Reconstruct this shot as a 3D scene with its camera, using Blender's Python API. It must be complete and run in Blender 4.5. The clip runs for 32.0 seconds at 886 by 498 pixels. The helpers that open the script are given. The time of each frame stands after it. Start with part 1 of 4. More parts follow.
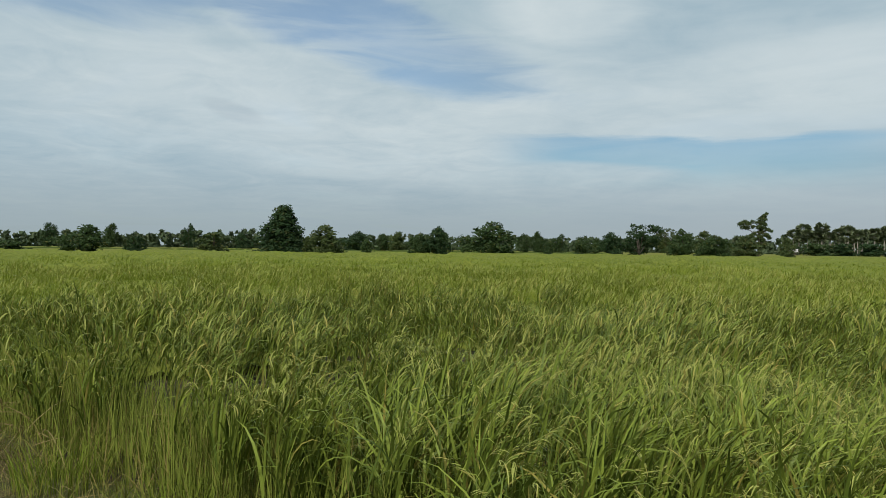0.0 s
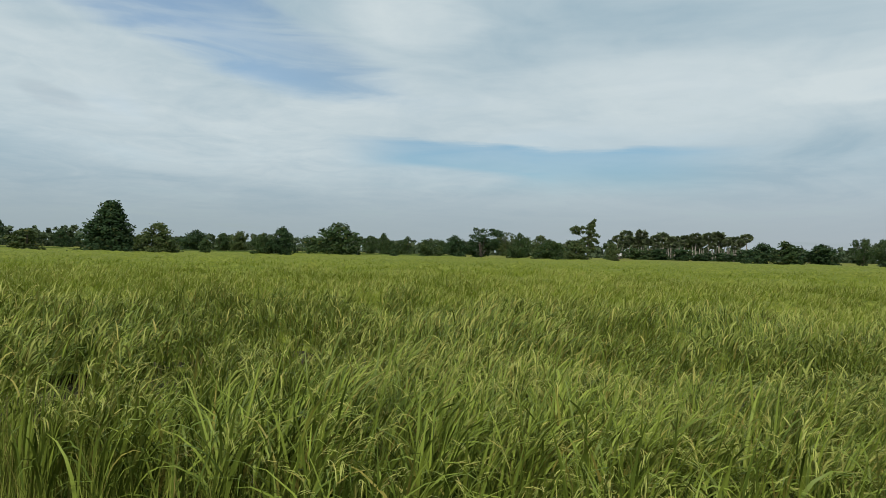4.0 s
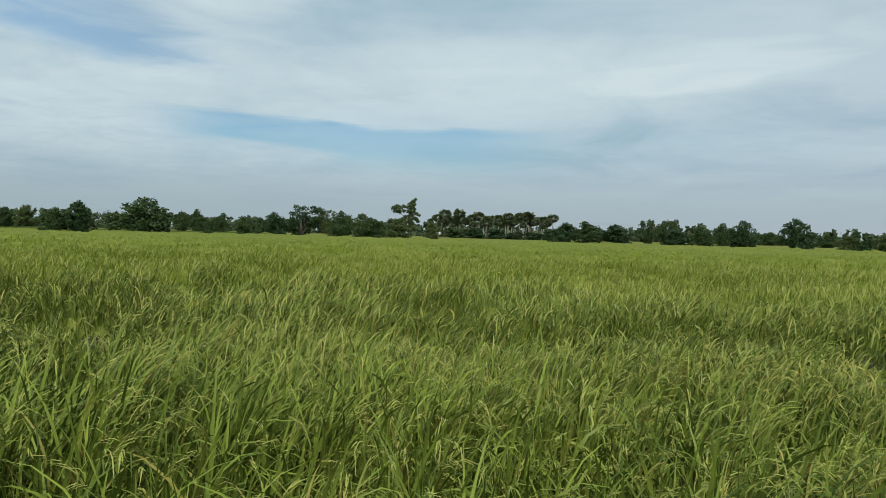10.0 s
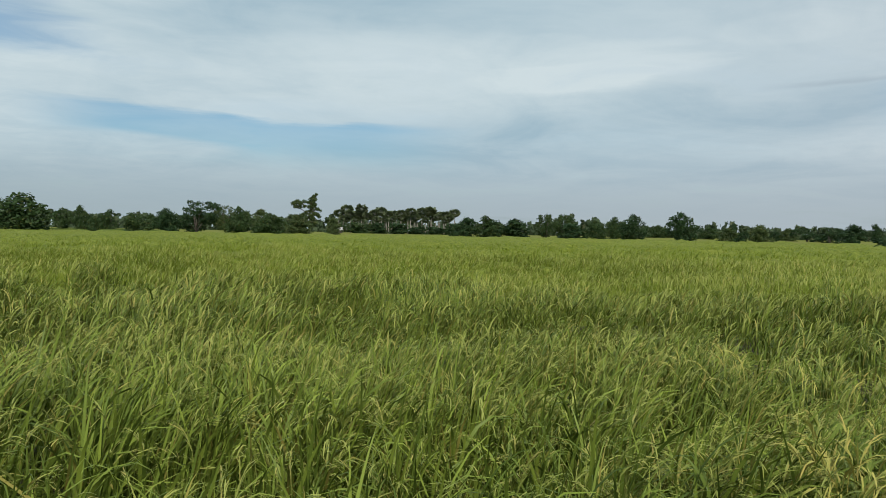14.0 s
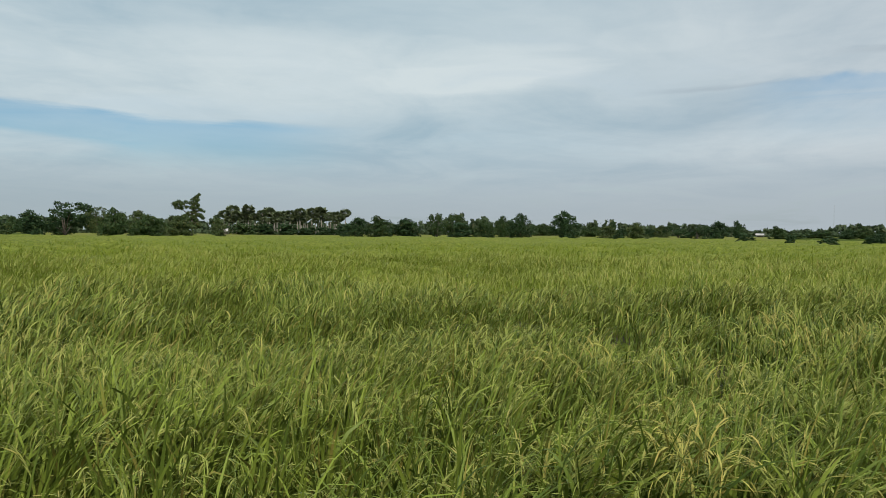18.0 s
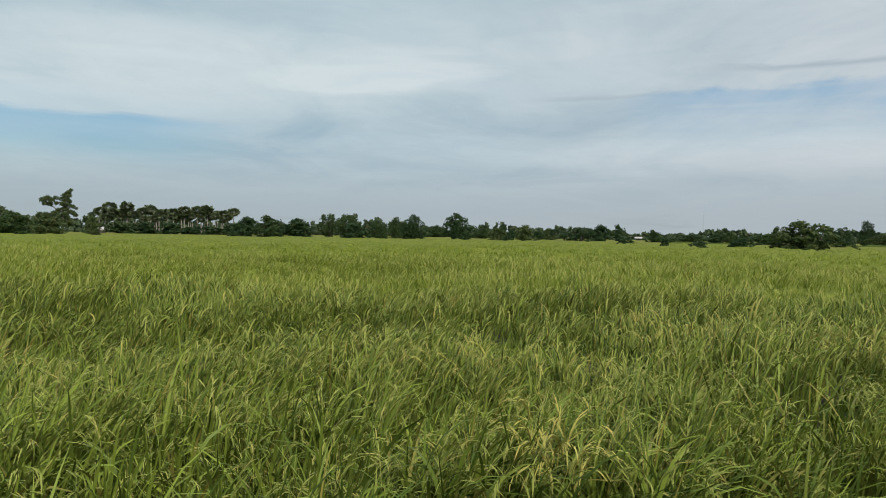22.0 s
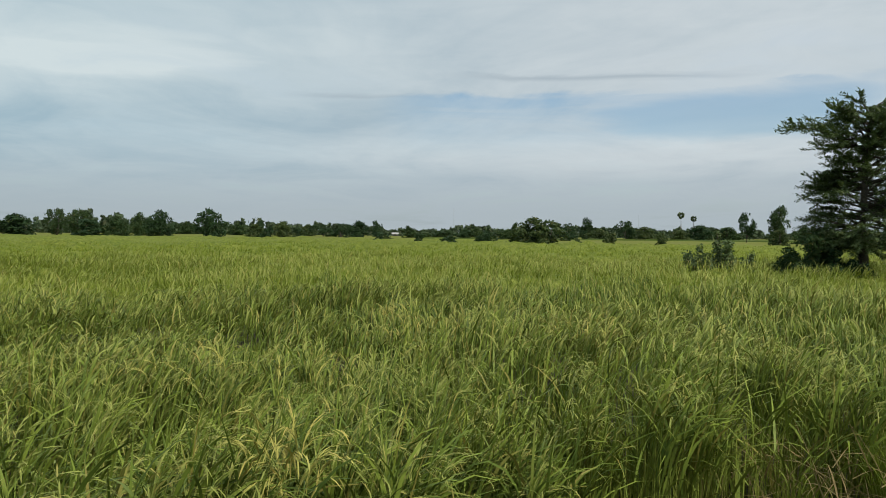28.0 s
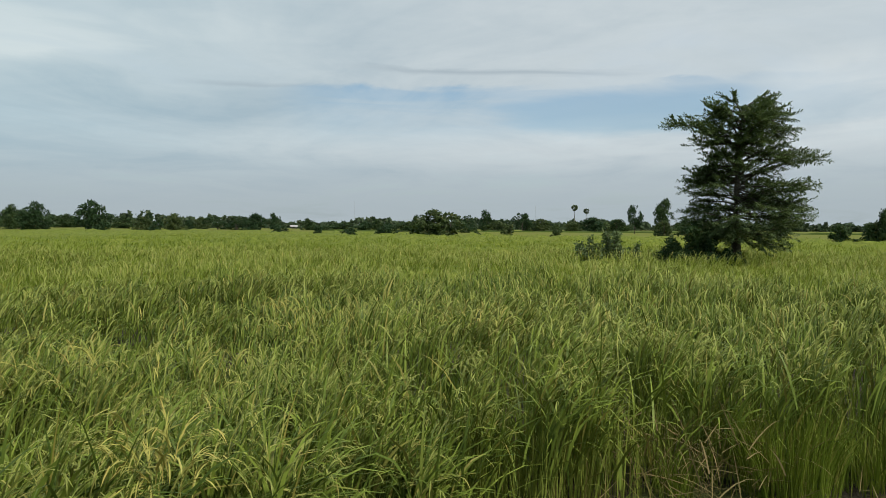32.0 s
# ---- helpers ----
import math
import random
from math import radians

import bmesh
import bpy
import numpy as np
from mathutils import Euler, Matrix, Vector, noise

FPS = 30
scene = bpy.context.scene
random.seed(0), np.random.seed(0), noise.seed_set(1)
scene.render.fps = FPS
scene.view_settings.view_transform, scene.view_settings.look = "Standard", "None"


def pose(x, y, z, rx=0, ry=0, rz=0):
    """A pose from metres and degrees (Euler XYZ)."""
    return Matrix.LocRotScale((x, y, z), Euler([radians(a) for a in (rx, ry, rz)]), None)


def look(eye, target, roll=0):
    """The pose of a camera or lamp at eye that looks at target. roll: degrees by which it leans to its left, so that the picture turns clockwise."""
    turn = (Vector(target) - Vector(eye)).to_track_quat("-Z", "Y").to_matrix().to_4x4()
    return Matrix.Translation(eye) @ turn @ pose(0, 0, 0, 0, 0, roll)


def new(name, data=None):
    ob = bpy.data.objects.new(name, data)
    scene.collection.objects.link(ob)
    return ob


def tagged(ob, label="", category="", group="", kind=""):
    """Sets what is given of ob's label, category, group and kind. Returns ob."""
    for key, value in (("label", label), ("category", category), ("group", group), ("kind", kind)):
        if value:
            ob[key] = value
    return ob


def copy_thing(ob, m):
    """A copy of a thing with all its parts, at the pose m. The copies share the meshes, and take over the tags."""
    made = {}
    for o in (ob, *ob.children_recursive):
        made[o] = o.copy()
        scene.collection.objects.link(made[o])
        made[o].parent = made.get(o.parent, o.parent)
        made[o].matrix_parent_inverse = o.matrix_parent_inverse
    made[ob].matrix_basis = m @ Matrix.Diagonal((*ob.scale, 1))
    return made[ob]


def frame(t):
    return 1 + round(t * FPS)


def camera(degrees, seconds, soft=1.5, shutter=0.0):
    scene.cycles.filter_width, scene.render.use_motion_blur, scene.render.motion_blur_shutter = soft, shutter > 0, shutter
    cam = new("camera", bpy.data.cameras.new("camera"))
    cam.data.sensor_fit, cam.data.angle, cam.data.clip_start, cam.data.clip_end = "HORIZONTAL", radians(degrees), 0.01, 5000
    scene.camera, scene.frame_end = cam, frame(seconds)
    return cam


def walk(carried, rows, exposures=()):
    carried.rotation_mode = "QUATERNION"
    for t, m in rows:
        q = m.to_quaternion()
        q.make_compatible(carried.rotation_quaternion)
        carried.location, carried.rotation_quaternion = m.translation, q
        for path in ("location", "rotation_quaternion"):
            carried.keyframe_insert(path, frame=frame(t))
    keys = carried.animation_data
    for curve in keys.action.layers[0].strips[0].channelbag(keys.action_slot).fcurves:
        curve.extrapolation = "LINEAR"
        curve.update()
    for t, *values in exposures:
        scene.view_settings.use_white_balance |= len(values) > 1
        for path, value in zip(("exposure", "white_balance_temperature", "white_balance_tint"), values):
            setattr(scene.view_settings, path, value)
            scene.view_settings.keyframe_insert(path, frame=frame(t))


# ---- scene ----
# ---- camera ----
cam = camera(65.8, 32.0, soft=0.8)
EYE = 1.65
# seconds, x, y, z from the first eye, yaw, pitch, roll
ROWS = [
    (0.0, 0.000, -0.000, -0.000, 0.00, -0.05, -0.63),
    (0.5, 0.012, -0.007, 0.002, -1.65, 0.85, -0.33),
    (1.0, 0.021, -0.017, 0.004, -2.76, 1.13, -0.06),
    (1.5, 0.025, -0.027, 0.004, -4.32, 0.94, -0.42),
    (2.0, 0.025, -0.038, 0.005, -6.78, 0.81, -0.91),
    (2.5, 0.029, -0.048, 0.008, -7.92, 0.85, -0.92),
    (3.0, 0.037, -0.059, 0.010, -8.85, 1.07, -0.80),
    (3.5, 0.044, -0.070, 0.010, -10.92, 0.68, -0.98),
    (5.5, 0.067, -0.088, 0.009, -16.51, -0.33, -1.72),
    (6.0, 0.075, -0.089, 0.007, -17.89, -0.68, -1.77),
    (6.5, 0.082, -0.088, 0.002, -19.33, -0.99, -1.87),
    (7.0, 0.090, -0.086, 0.001, -20.32, -0.99, -1.77),
    (7.5, 0.101, -0.084, 0.001, -21.40, -0.77, -1.66),
    (8.0, 0.110, -0.083, -0.001, -22.74, -0.80, -1.63),
    (8.5, 0.118, -0.082, -0.003, -25.03, -1.26, -1.81),
    (9.0, 0.126, -0.082, -0.004, -25.79, -1.13, -1.85),
    (9.5, 0.134, -0.086, -0.005, -26.46, -1.03, -1.88),
    (10.0, 0.141, -0.093, -0.006, -27.57, -1.19, -1.50),
    (10.5, 0.147, -0.098, -0.006, -28.72, -1.00, -1.47),
    (11.0, 0.155, -0.099, -0.005, -29.83, -0.86, -1.48),
    (11.5, 0.166, -0.098, -0.007, -30.88, -0.92, -1.40),
    (12.0, 0.177, -0.096, -0.004, -31.65, -1.18, -1.16),
    (12.5, 0.184, -0.099, -0.004, -32.62, -1.24, -1.30),
    (13.0, 0.191, -0.100, -0.006, -33.77, -1.56, -1.51),
    (13.5, 0.197, -0.103, -0.006, -34.33, -1.46, -1.06),
    (14.0, 0.207, -0.109, -0.003, -35.69, -1.43, -1.00),
    (14.5, 0.218, -0.111, -0.003, -37.59, -1.79, -1.19),
    (16.5, 0.272, -0.117, -0.002, -41.73, -1.54, -0.80),
    (17.0, 0.285, -0.121, -0.003, -42.69, -1.43, -1.02),
    (17.5, 0.302, -0.127, -0.002, -43.71, -1.45, -0.82),
    (18.0, 0.319, -0.131, -0.003, -44.73, -1.34, -0.37),
    (18.5, 0.334, -0.138, -0.004, -45.70, -1.40, -0.37),
    (19.0, 0.347, -0.149, -0.006, -47.24, -1.48, -0.41),
    (19.5, 0.357, -0.160, -0.008, -48.33, -1.51, -0.53),
    (20.0, 0.366, -0.167, -0.009, -49.78, -1.62, -0.80),
    (20.5, 0.379, -0.172, -0.009, -50.90, -1.59, -0.73),
    (21.0, 0.394, -0.179, -0.011, -52.46, -1.58, -0.86),
    (21.5, 0.405, -0.183, -0.015, -53.08, -1.35, -0.83),
    (22.0, 0.414, -0.185, -0.018, -53.61, -1.15, -0.88),
    (22.5, 0.425, -0.190, -0.026, -55.80, -1.08, -0.66),
    (23.0, 0.447, -0.201, -0.029, -56.62, -2.04, 0.25),
    (23.2, 0.459, -0.208, -0.029, -55.93, -1.53, -0.67),
    (23.4, 0.471, -0.215, -0.030, -54.33, -1.11, -1.68),
    (23.5, 0.477, -0.218, -0.030, -53.68, -0.94, -2.13),
    (23.7, 0.486, -0.218, -0.032, -53.52, -1.82, -2.09),
    (23.8, 0.491, -0.217, -0.034, -54.14, -2.05, -1.59),
    (24.0, 0.500, -0.217, -0.036, -56.51, -2.24, -0.42),
    (24.2, 0.506, -0.208, -0.036, -60.45, -2.15, -0.35),
    (24.5, 0.515, -0.194, -0.035, -63.68, -2.22, -0.70),
    (24.7, 0.525, -0.191, -0.035, -65.50, -2.19, -1.00),
    (25.0, 0.539, -0.186, -0.036, -66.21, -2.32, -0.93),
    (25.5, 0.562, -0.183, -0.037, -66.79, -2.39, -0.80),
    (26.0, 0.580, -0.184, -0.037, -68.46, -2.18, -1.12),
    (26.5, 0.592, -0.184, -0.035, -69.82, -1.73, -1.07),
    (28.5, 0.630, -0.202, -0.027, -74.40, -1.29, -0.66),
    (29.0, 0.635, -0.208, -0.027, -75.20, -1.35, -0.88),
    (29.5, 0.642, -0.219, -0.030, -76.65, -1.24, -0.68),
    (30.0, 0.648, -0.225, -0.034, -77.37, -1.23, -0.53),
    (30.5, 0.655, -0.229, -0.037, -78.11, -1.33, -0.59),
    (31.0, 0.664, -0.236, -0.038, -80.04, -1.45, -0.60),
    (31.5, 0.671, -0.241, -0.040, -80.45, -1.69, -0.37),
    (32.0, 0.677, -0.247, -0.041, -81.79, -1.80, -0.35),
]
walk(cam, [(t, pose(x, y, EYE + z, 90 + pitch, roll, yaw)) for t, x, y, z, yaw, pitch, roll in ROWS],
     [(0.0, -0.07, 6500, 10), (3.5, -0.05, 6500, 10), (7.5, 0.0, 6500, 10), (9.5, 0.0, 6280, 7), (12.5, 0.0, 6280, 7), (14.5, 0.0, 6420, 9), (17.0, 0.0, 6500, 10), (26.5, 0.0, 6500, 10), (29.0, 0.0, 6480, 8), (32.0, 0.0, 6480, 8)])

# ---- light ----
SUN_AZ, SUN_EL = 208.0, 47.0          # degrees clockwise from +y, degrees up
sun = new("sun", bpy.data.lights.new("sun", "SUN"))
sun.data.energy, sun.data.angle, sun.data.color = 4.35, radians(12), (1.0, 0.93, 0.82)
away = Vector((math.sin(radians(SUN_AZ)) * math.cos(radians(SUN_EL)), math.cos(radians(SUN_AZ)) * math.cos(radians(SUN_EL)), math.sin(radians(SUN_EL))))
sun.matrix_world = look(away * 300, (0, 0, 0))


class Nodes:
    """A short hand for node trees."""

    def __init__(self, tree):
        self.tree = tree
        tree.nodes.clear()

    def add(self, kind, **values):
        node = self.tree.nodes.new(kind)
        for key, value in values.items():
            setattr(node, key, value)
        return node

    def put(self, value, socket):
        if isinstance(value, bpy.types.NodeSocket):
            self.tree.links.new(value, socket)
        elif isinstance(value, tuple) and len(value) == 3 and len(socket.default_value) == 4:
            socket.default_value = (*value, 1)
        else:
            socket.default_value = value

    def math(self, op, a, b=0.0, c=0.0, clamp=False):
        n = self.add("ShaderNodeMath", operation=op, use_clamp=clamp)
        for v, s in zip((a, b, c), n.inputs):
            self.put(v, s)
        return n.outputs[0]

    def mix(self, fac, a, b, blend="MIX"):
        n = self.add("ShaderNodeMix", data_type="RGBA", blend_type=blend)
        self.put(fac, n.inputs[0]), self.put(a, n.inputs[6]), self.put(b, n.inputs[7])
        return n.outputs[2]

    def step(self, v, lo, hi, a=0.0, b=1.0):
        n = self.add("ShaderNodeMapRange", interpolation_type="SMOOTHSTEP")
        for x, s in zip((v, lo, hi, a, b), n.inputs):
            self.put(x, s)
        return n.outputs[0]

    def noise(self, vector, scale, detail=3.0, rough=0.5, distortion=0.0):
        n = self.add("ShaderNodeTexNoise")
        if vector is not None:
            self.put(vector, n.inputs["Vector"])
        n.inputs["Scale"].default_value, n.inputs["Detail"].default_value = scale, detail
        n.inputs["Roughness"].default_value, n.inputs["Distortion"].default_value = rough, distortion
        return n.outputs[0]


def build_sky():
    world = bpy.data.worlds.new("sky")
    world.use_nodes = True
    scene.world = world
    n = Nodes(world.node_tree)
    way = n.add("ShaderNodeTexCoord").outputs["Generated"]
    xyz = n.add("ShaderNodeSeparateXYZ")
    n.put(way, xyz.inputs[0])
    x, y, z = xyz.outputs
    az = n.math("MULTIPLY", n.math("ARCTAN2", x, y), 57.29578)
    el = n.math("MULTIPLY", n.math("ARCSINE", z), 57.29578)
    sky = n.add("ShaderNodeTexSky", sky_type="NISHITA", sun_disc=False)
    sky.sun_elevation, sky.sun_rotation = radians(SUN_EL), radians(SUN_AZ)
    sky.air_density, sky.dust_density = 1.0, 2.0
    clear = n.mix(1.0, sky.outputs[0], n.mix(n.math("MAXIMUM", n.step(az, 40, 90), n.step(az, -6, 6, 1.0, 0.0)), (0.078, 0.102, 0.109), (0.105, 0.128, 0.135)), "MULTIPLY")
    # the cloud layer lies flat above: stretch the noise towards the horizon
    flat = n.add("ShaderNodeCombineXYZ")
    depth = n.math("ADD", n.math("MAXIMUM", z, 0.0), 0.10)
    n.put(n.math("DIVIDE", x, depth), flat.inputs[0])
    n.put(n.math("DIVIDE", y, depth), flat.inputs[1])
    wisp = n.noise(flat.outputs[0], 0.9, 7.0, 0.58, 0.8)
    broad = n.noise(flat.outputs[0], 0.42, 3.0, 0.5, 0.3)
    # the same layer in degrees, for thin streaks
    deg = n.add("ShaderNodeCombineXYZ")
    n.put(n.math("MULTIPLY", az, 0.06), deg.inputs[0])
    n.put(n.math("MULTIPLY", el, 0.42), deg.inputs[1])
    streak = n.noise(deg.outputs[0], 1.0, 6.0, 0.55, 0.9)

    def patch(a0, e0, wa, we, tilt=0.0, edge=0.9):
        """1 inside a long soft patch of sky, 0 outside, with a torn edge."""
        u = n.math("SUBTRACT", az, a0)
        v = n.math("SUBTRACT", n.math("SUBTRACT", el, e0), n.math("MULTIPLY", u, tilt))
        u, v = n.math("DIVIDE", u, wa), n.math("DIVIDE", v, we)
        r = n.math("ADD", n.math("MULTIPLY", u, u), n.math("MULTIPLY", v, v))
        r = n.math("ADD", r, n.math("MULTIPLY", n.math("SUBTRACT", streak, 0.5), 3.2))
        return n.step(r, 0.35, 0.35 + edge, 1.0, 0.0)

    def band(a0, a1, top, slope, depth, torn=1.2):
        """1 under a torn upper edge of cloud that runs from one bearing to another, fading out below."""
        edge = n.math("ADD", top, n.math("MULTIPLY", n.math("SUBTRACT", az, a0), slope))
        v = n.math("ADD", n.math("SUBTRACT", el, edge), n.math("MULTIPLY", n.math("SUBTRACT", streak, 0.5), torn * 2))
        v = n.math("ADD", v, n.math("MULTIPLY", n.math("SUBTRACT", wisp, 0.5), torn))
        up = n.step(v, -0.32, 0.22, 1.0, 0.0)
        down = n.step(v, -depth, -depth * 0.35)
        ends = n.math("MULTIPLY", n.step(az, a0 - 4, a0 + 5), n.step(az, a1 - 9, a1 + 4, 1.0, 0.0))
        return n.math("MULTIPLY", n.math("MULTIPLY", up, down), ends)

    wisps = n.math("MULTIPLY", n.step(streak, 0.36, 0.62, 1.0, 0.4), n.step(wisp, 0.35, 0.65, 1.0, 0.5))
    gaps = [n.math("MULTIPLY", band(6, 36, 9.3, -0.03, 4.6, 0.7), n.step(streak, 0.30, 0.60, 1.0, 0.75)), n.math("MULTIPLY", band(70, 120, 11.2, 0.02, 5.6, 1.6), n.math("MULTIPLY", wisps, 0.80)), n.math("MULTIPLY", patch(100, 9.3, 13, 1.5, 0.0, 2.2), 0.70),
            n.math("MULTIPLY", patch(-8, 17.8, 13, 2.4, -0.27, 2.2), n.step(streak, 0.35, 0.65, 0.78, 0.45)), n.math("MULTIPLY", patch(-34, 20.5, 14, 3.2, 0, 2.4), 0.7)]
    gap = gaps[0]
    for g in gaps[1:]:
        gap = n.math("MAXIMUM", gap, g)
    # a white wisp lies across the long gap
    wisp_bank = patch(11, 6.3, 6.5, 0.75, -0.03, 1.6)
    gap = n.math("MULTIPLY", gap, n.math("SUBTRACT", 1.0, n.math("MULTIPLY", wisp_bank, 0.75)))
    pale_bank = patch(112, 9.6, 5.5, 3.0, 0.0, 2.0)
    gap = n.math("MULTIPLY", gap, n.math("SUBTRACT", 1.0, n.math("MULTIPLY", pale_bank, 0.6)))
    curl = n.noise(flat.outputs[0], 2.6, 9.0, 0.62, 1.6)
    bright = n.math("MAXIMUM", patch(34, 12.6, 17, 2.6, 0.03, 2.4), n.math("MULTIPLY", patch(-6, 12.0, 26, 4.4, -0.1, 3.0), 0.75))
    bright = n.math("MAXIMUM", bright, n.math("MAXIMUM", patch(9, 19.3, 6.5, 3.2, -0.1, 1.3), n.math("MULTIPLY", wisp_bank, 0.6)))
    bright = n.math("MAXIMUM", bright, n.math("MULTIPLY", patch(100, 6.6, 28, 1.5, 0.0, 2.4), 0.8))
    bright = n.math("MAXIMUM", bright, n.math("MULTIPLY", patch(85, 17.0, 30, 4.0, 0.0, 3.0), 0.5))
    bright = n.math("MAXIMUM", bright, n.math("MULTIPLY", patch(104, 7.3, 15, 0.8, 0.0, 1.6), 1.0))
    bright = n.math("MAXIMUM", bright, n.math("MULTIPLY", pale_bank, 0.9))
    bright = n.math("MAXIMUM", bright, patch(45, 13.4, 12, 1.9, 0.03, 1.5))
    bright = n.math("MAXIMUM", bright, n.math("MULTIPLY", patch(62, 15.3, 5, 1.3, 0.0, 1.8), 0.7))
    light = n.math("ADD", n.math("MULTIPLY", n.math("SUBTRACT", wisp, 0.5), 1.5), n.math("MULTIPLY", n.math("SUBTRACT", broad, 0.5), 0.5))
    light = n.math("ADD", light, n.math("MULTIPLY", n.math("SUBTRACT", streak, 0.5), n.step(el, 3, 10, 0.15, 0.5)))
    light = n.math("ADD", light, n.math("MULTIPLY", n.math("SUBTRACT", curl, 0.5), n.step(az, -10, 40, 0.75, 0.30)))
    light = n.math("ADD", light, n.math("ADD", n.math("MULTIPLY", bright, 0.50), n.math("MULTIPLY", patch(45, 12.4, 7, 1.2, 0.02, 1.2), 0.30)))
    light = n.math("ADD", light, 0.30, clamp=True)
    warm = n.step(az, 40, 90)
    cloud = n.mix(light, n.mix(warm, (0.36, 0.49, 0.57), (0.41, 0.495, 0.56)), n.mix(warm, (0.63, 0.715, 0.74), (0.66, 0.71, 0.735)))
    haze = n.mix(n.step(az, -20, 70), (0.355, 0.435, 0.47), (0.41, 0.47, 0.51))
    cloud = n.mix(n.step(el, 0.5, 8.0), haze, cloud)
    # thin dark shreds of lower cloud
    shred = n.math("MAXIMUM", band(76, 98, 13.1, -0.01, 0.75, 0.9), n.math("MAXIMUM", band(62, 72, 11.4, 0.0, 0.5, 0.8), n.math("MULTIPLY", patch(-17, 10.6, 1.8, 0.6, -0.3, 2.2), 0.4)))
    cloud = n.mix(n.math("MULTIPLY", shred, 0.55), cloud, (0.33, 0.40, 0.46))
    cover = n.math("SUBTRACT", 1.0, n.math("MULTIPLY", gap, n.step(el, 2.5, 7.0, 0.50, 0.88)), clamp=True)
    cover = n.math("SUBTRACT", cover, n.step(wisp, 0.50, 0.75, 0.0, 0.18), clamp=True)
    colour = n.mix(cover, clear, cloud)
    back = n.add("ShaderNodeBackground")
    n.put(colour, back.inputs[0])
    back.inputs[1].default_value = 1.0
    n.put(back.outputs[0], n.add("ShaderNodeOutputWorld").inputs[0])


build_sky()


# ---- materials ----
def material(name):
    m = bpy.data.materials.new(name)
    m.use_nodes = True
    return m, Nodes(m.node_tree)


def leaf_material(name, dark, light, dry, dry_share=0.1, patch=0.06, rough=0.5, through_leaf=0.16, lively=1.0, grain=0.0, gloss=0.10):
    """A leaf: light and dark pieces, drier ones among them, larger patches of tint; some light comes through."""
    m, n = material(name)
    geo = n.add("ShaderNodeNewGeometry")
    rnd = geo.outputs["Random Per Island"]
    spot = n.noise(geo.outputs["Position"], patch, 4.0, 0.6)
    fine = n.noise(geo.outputs["Position"], 2.3, 2.0, 0.5)
    mixed = n.math("ADD", n.math("MULTIPLY", rnd, 0.55 * lively), n.math("MULTIPLY", n.math("SUBTRACT", spot, 0.3), 0.9), clamp=True)
    col = n.mix(mixed, dark, light)
    # dry pieces gather where the patches are
    shift = n.math("FRACT", n.math("MULTIPLY", rnd, 17.31))
    share = n.math("ADD", dry_share, n.math("MULTIPLY", n.math("SUBTRACT", n.noise(geo.outputs["Position"], 0.45, 3.0, 0.6), 0.5), dry_share * 4.0))
    isdry = n.step(shift, share, n.math("ADD", share, 0.08), 1.0, 0.0)
    col = n.mix(n.math("MULTIPLY", isdry, 0.8), col, dry)
    col = n.mix(n.math("MULTIPLY", fine, 0.25), col, (dark[0] * 0.8, dark[1] * 0.8, dark[2] * 0.8))
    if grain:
        # the tips and gaps of a closed crop, too small to stand apart
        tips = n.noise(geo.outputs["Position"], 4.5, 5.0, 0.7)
        # shade in the gaps is painted as dark spots, the tips paler
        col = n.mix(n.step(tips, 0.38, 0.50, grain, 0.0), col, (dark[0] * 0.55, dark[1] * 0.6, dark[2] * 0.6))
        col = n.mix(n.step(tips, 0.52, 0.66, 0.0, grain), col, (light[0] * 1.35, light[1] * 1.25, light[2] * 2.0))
    b = n.add("ShaderNodeBsdfPrincipled")
    n.put(col, b.inputs["Base Color"])
    b.inputs["Roughness"].default_value, b.inputs["Specular IOR Level"].default_value = rough, gloss
    tr = n.add("ShaderNodeBsdfTranslucent")
    n.put(n.mix(0.5, col, (light[0], light[1] * 1.05, light[2] * 0.7)), tr.inputs[0])
    mix = n.add("ShaderNodeMixShader")
    mix.inputs[0].default_value = through_leaf
    n.put(b.outputs[0], mix.inputs[1]), n.put(tr.outputs[0], mix.inputs[2])
    n.put(mix.outputs[0], n.add("ShaderNodeOutputMaterial").inputs[0])
    return m


def rough_material(name, a, b_col, scale, rough=0.9, bump=0.4, c=None):
    """Soil, bark, plaster: two tones at two scales with relief."""
    m, n = material(name)
    pos = n.add("ShaderNodeNewGeometry").outputs["Position"]
    big, small = n.noise(pos, scale, 4.0, 0.6), n.noise(pos, scale * 9.0, 4.0, 0.65)
    col = n.mix(n.step(n.math("ADD", n.math("MULTIPLY", big, 0.6), n.math("MULTIPLY", small, 0.4)), 0.35, 0.65), a, b_col)
    if c:
        col = n.mix(n.step(n.noise(pos, scale * 0.35, 5.0, 0.6), 0.45, 0.6), col, c)
    s = n.add("ShaderNodeBsdfPrincipled")
    n.put(col, s.inputs["Base Color"])
    s.inputs["Roughness"].default_value, s.inputs["Specular IOR Level"].default_value = rough, 0.2
    bp = n.add("ShaderNodeBump")
    bp.inputs["Strength"].default_value, bp.inputs["Distance"].default_value = bump, 0.3 / scale
    n.put(small, bp.inputs["Height"])
    n.put(bp.outputs[0], s.inputs["Normal"])
    n.put(s.outputs[0], n.add("ShaderNodeOutputMaterial").inputs[0])
    return m


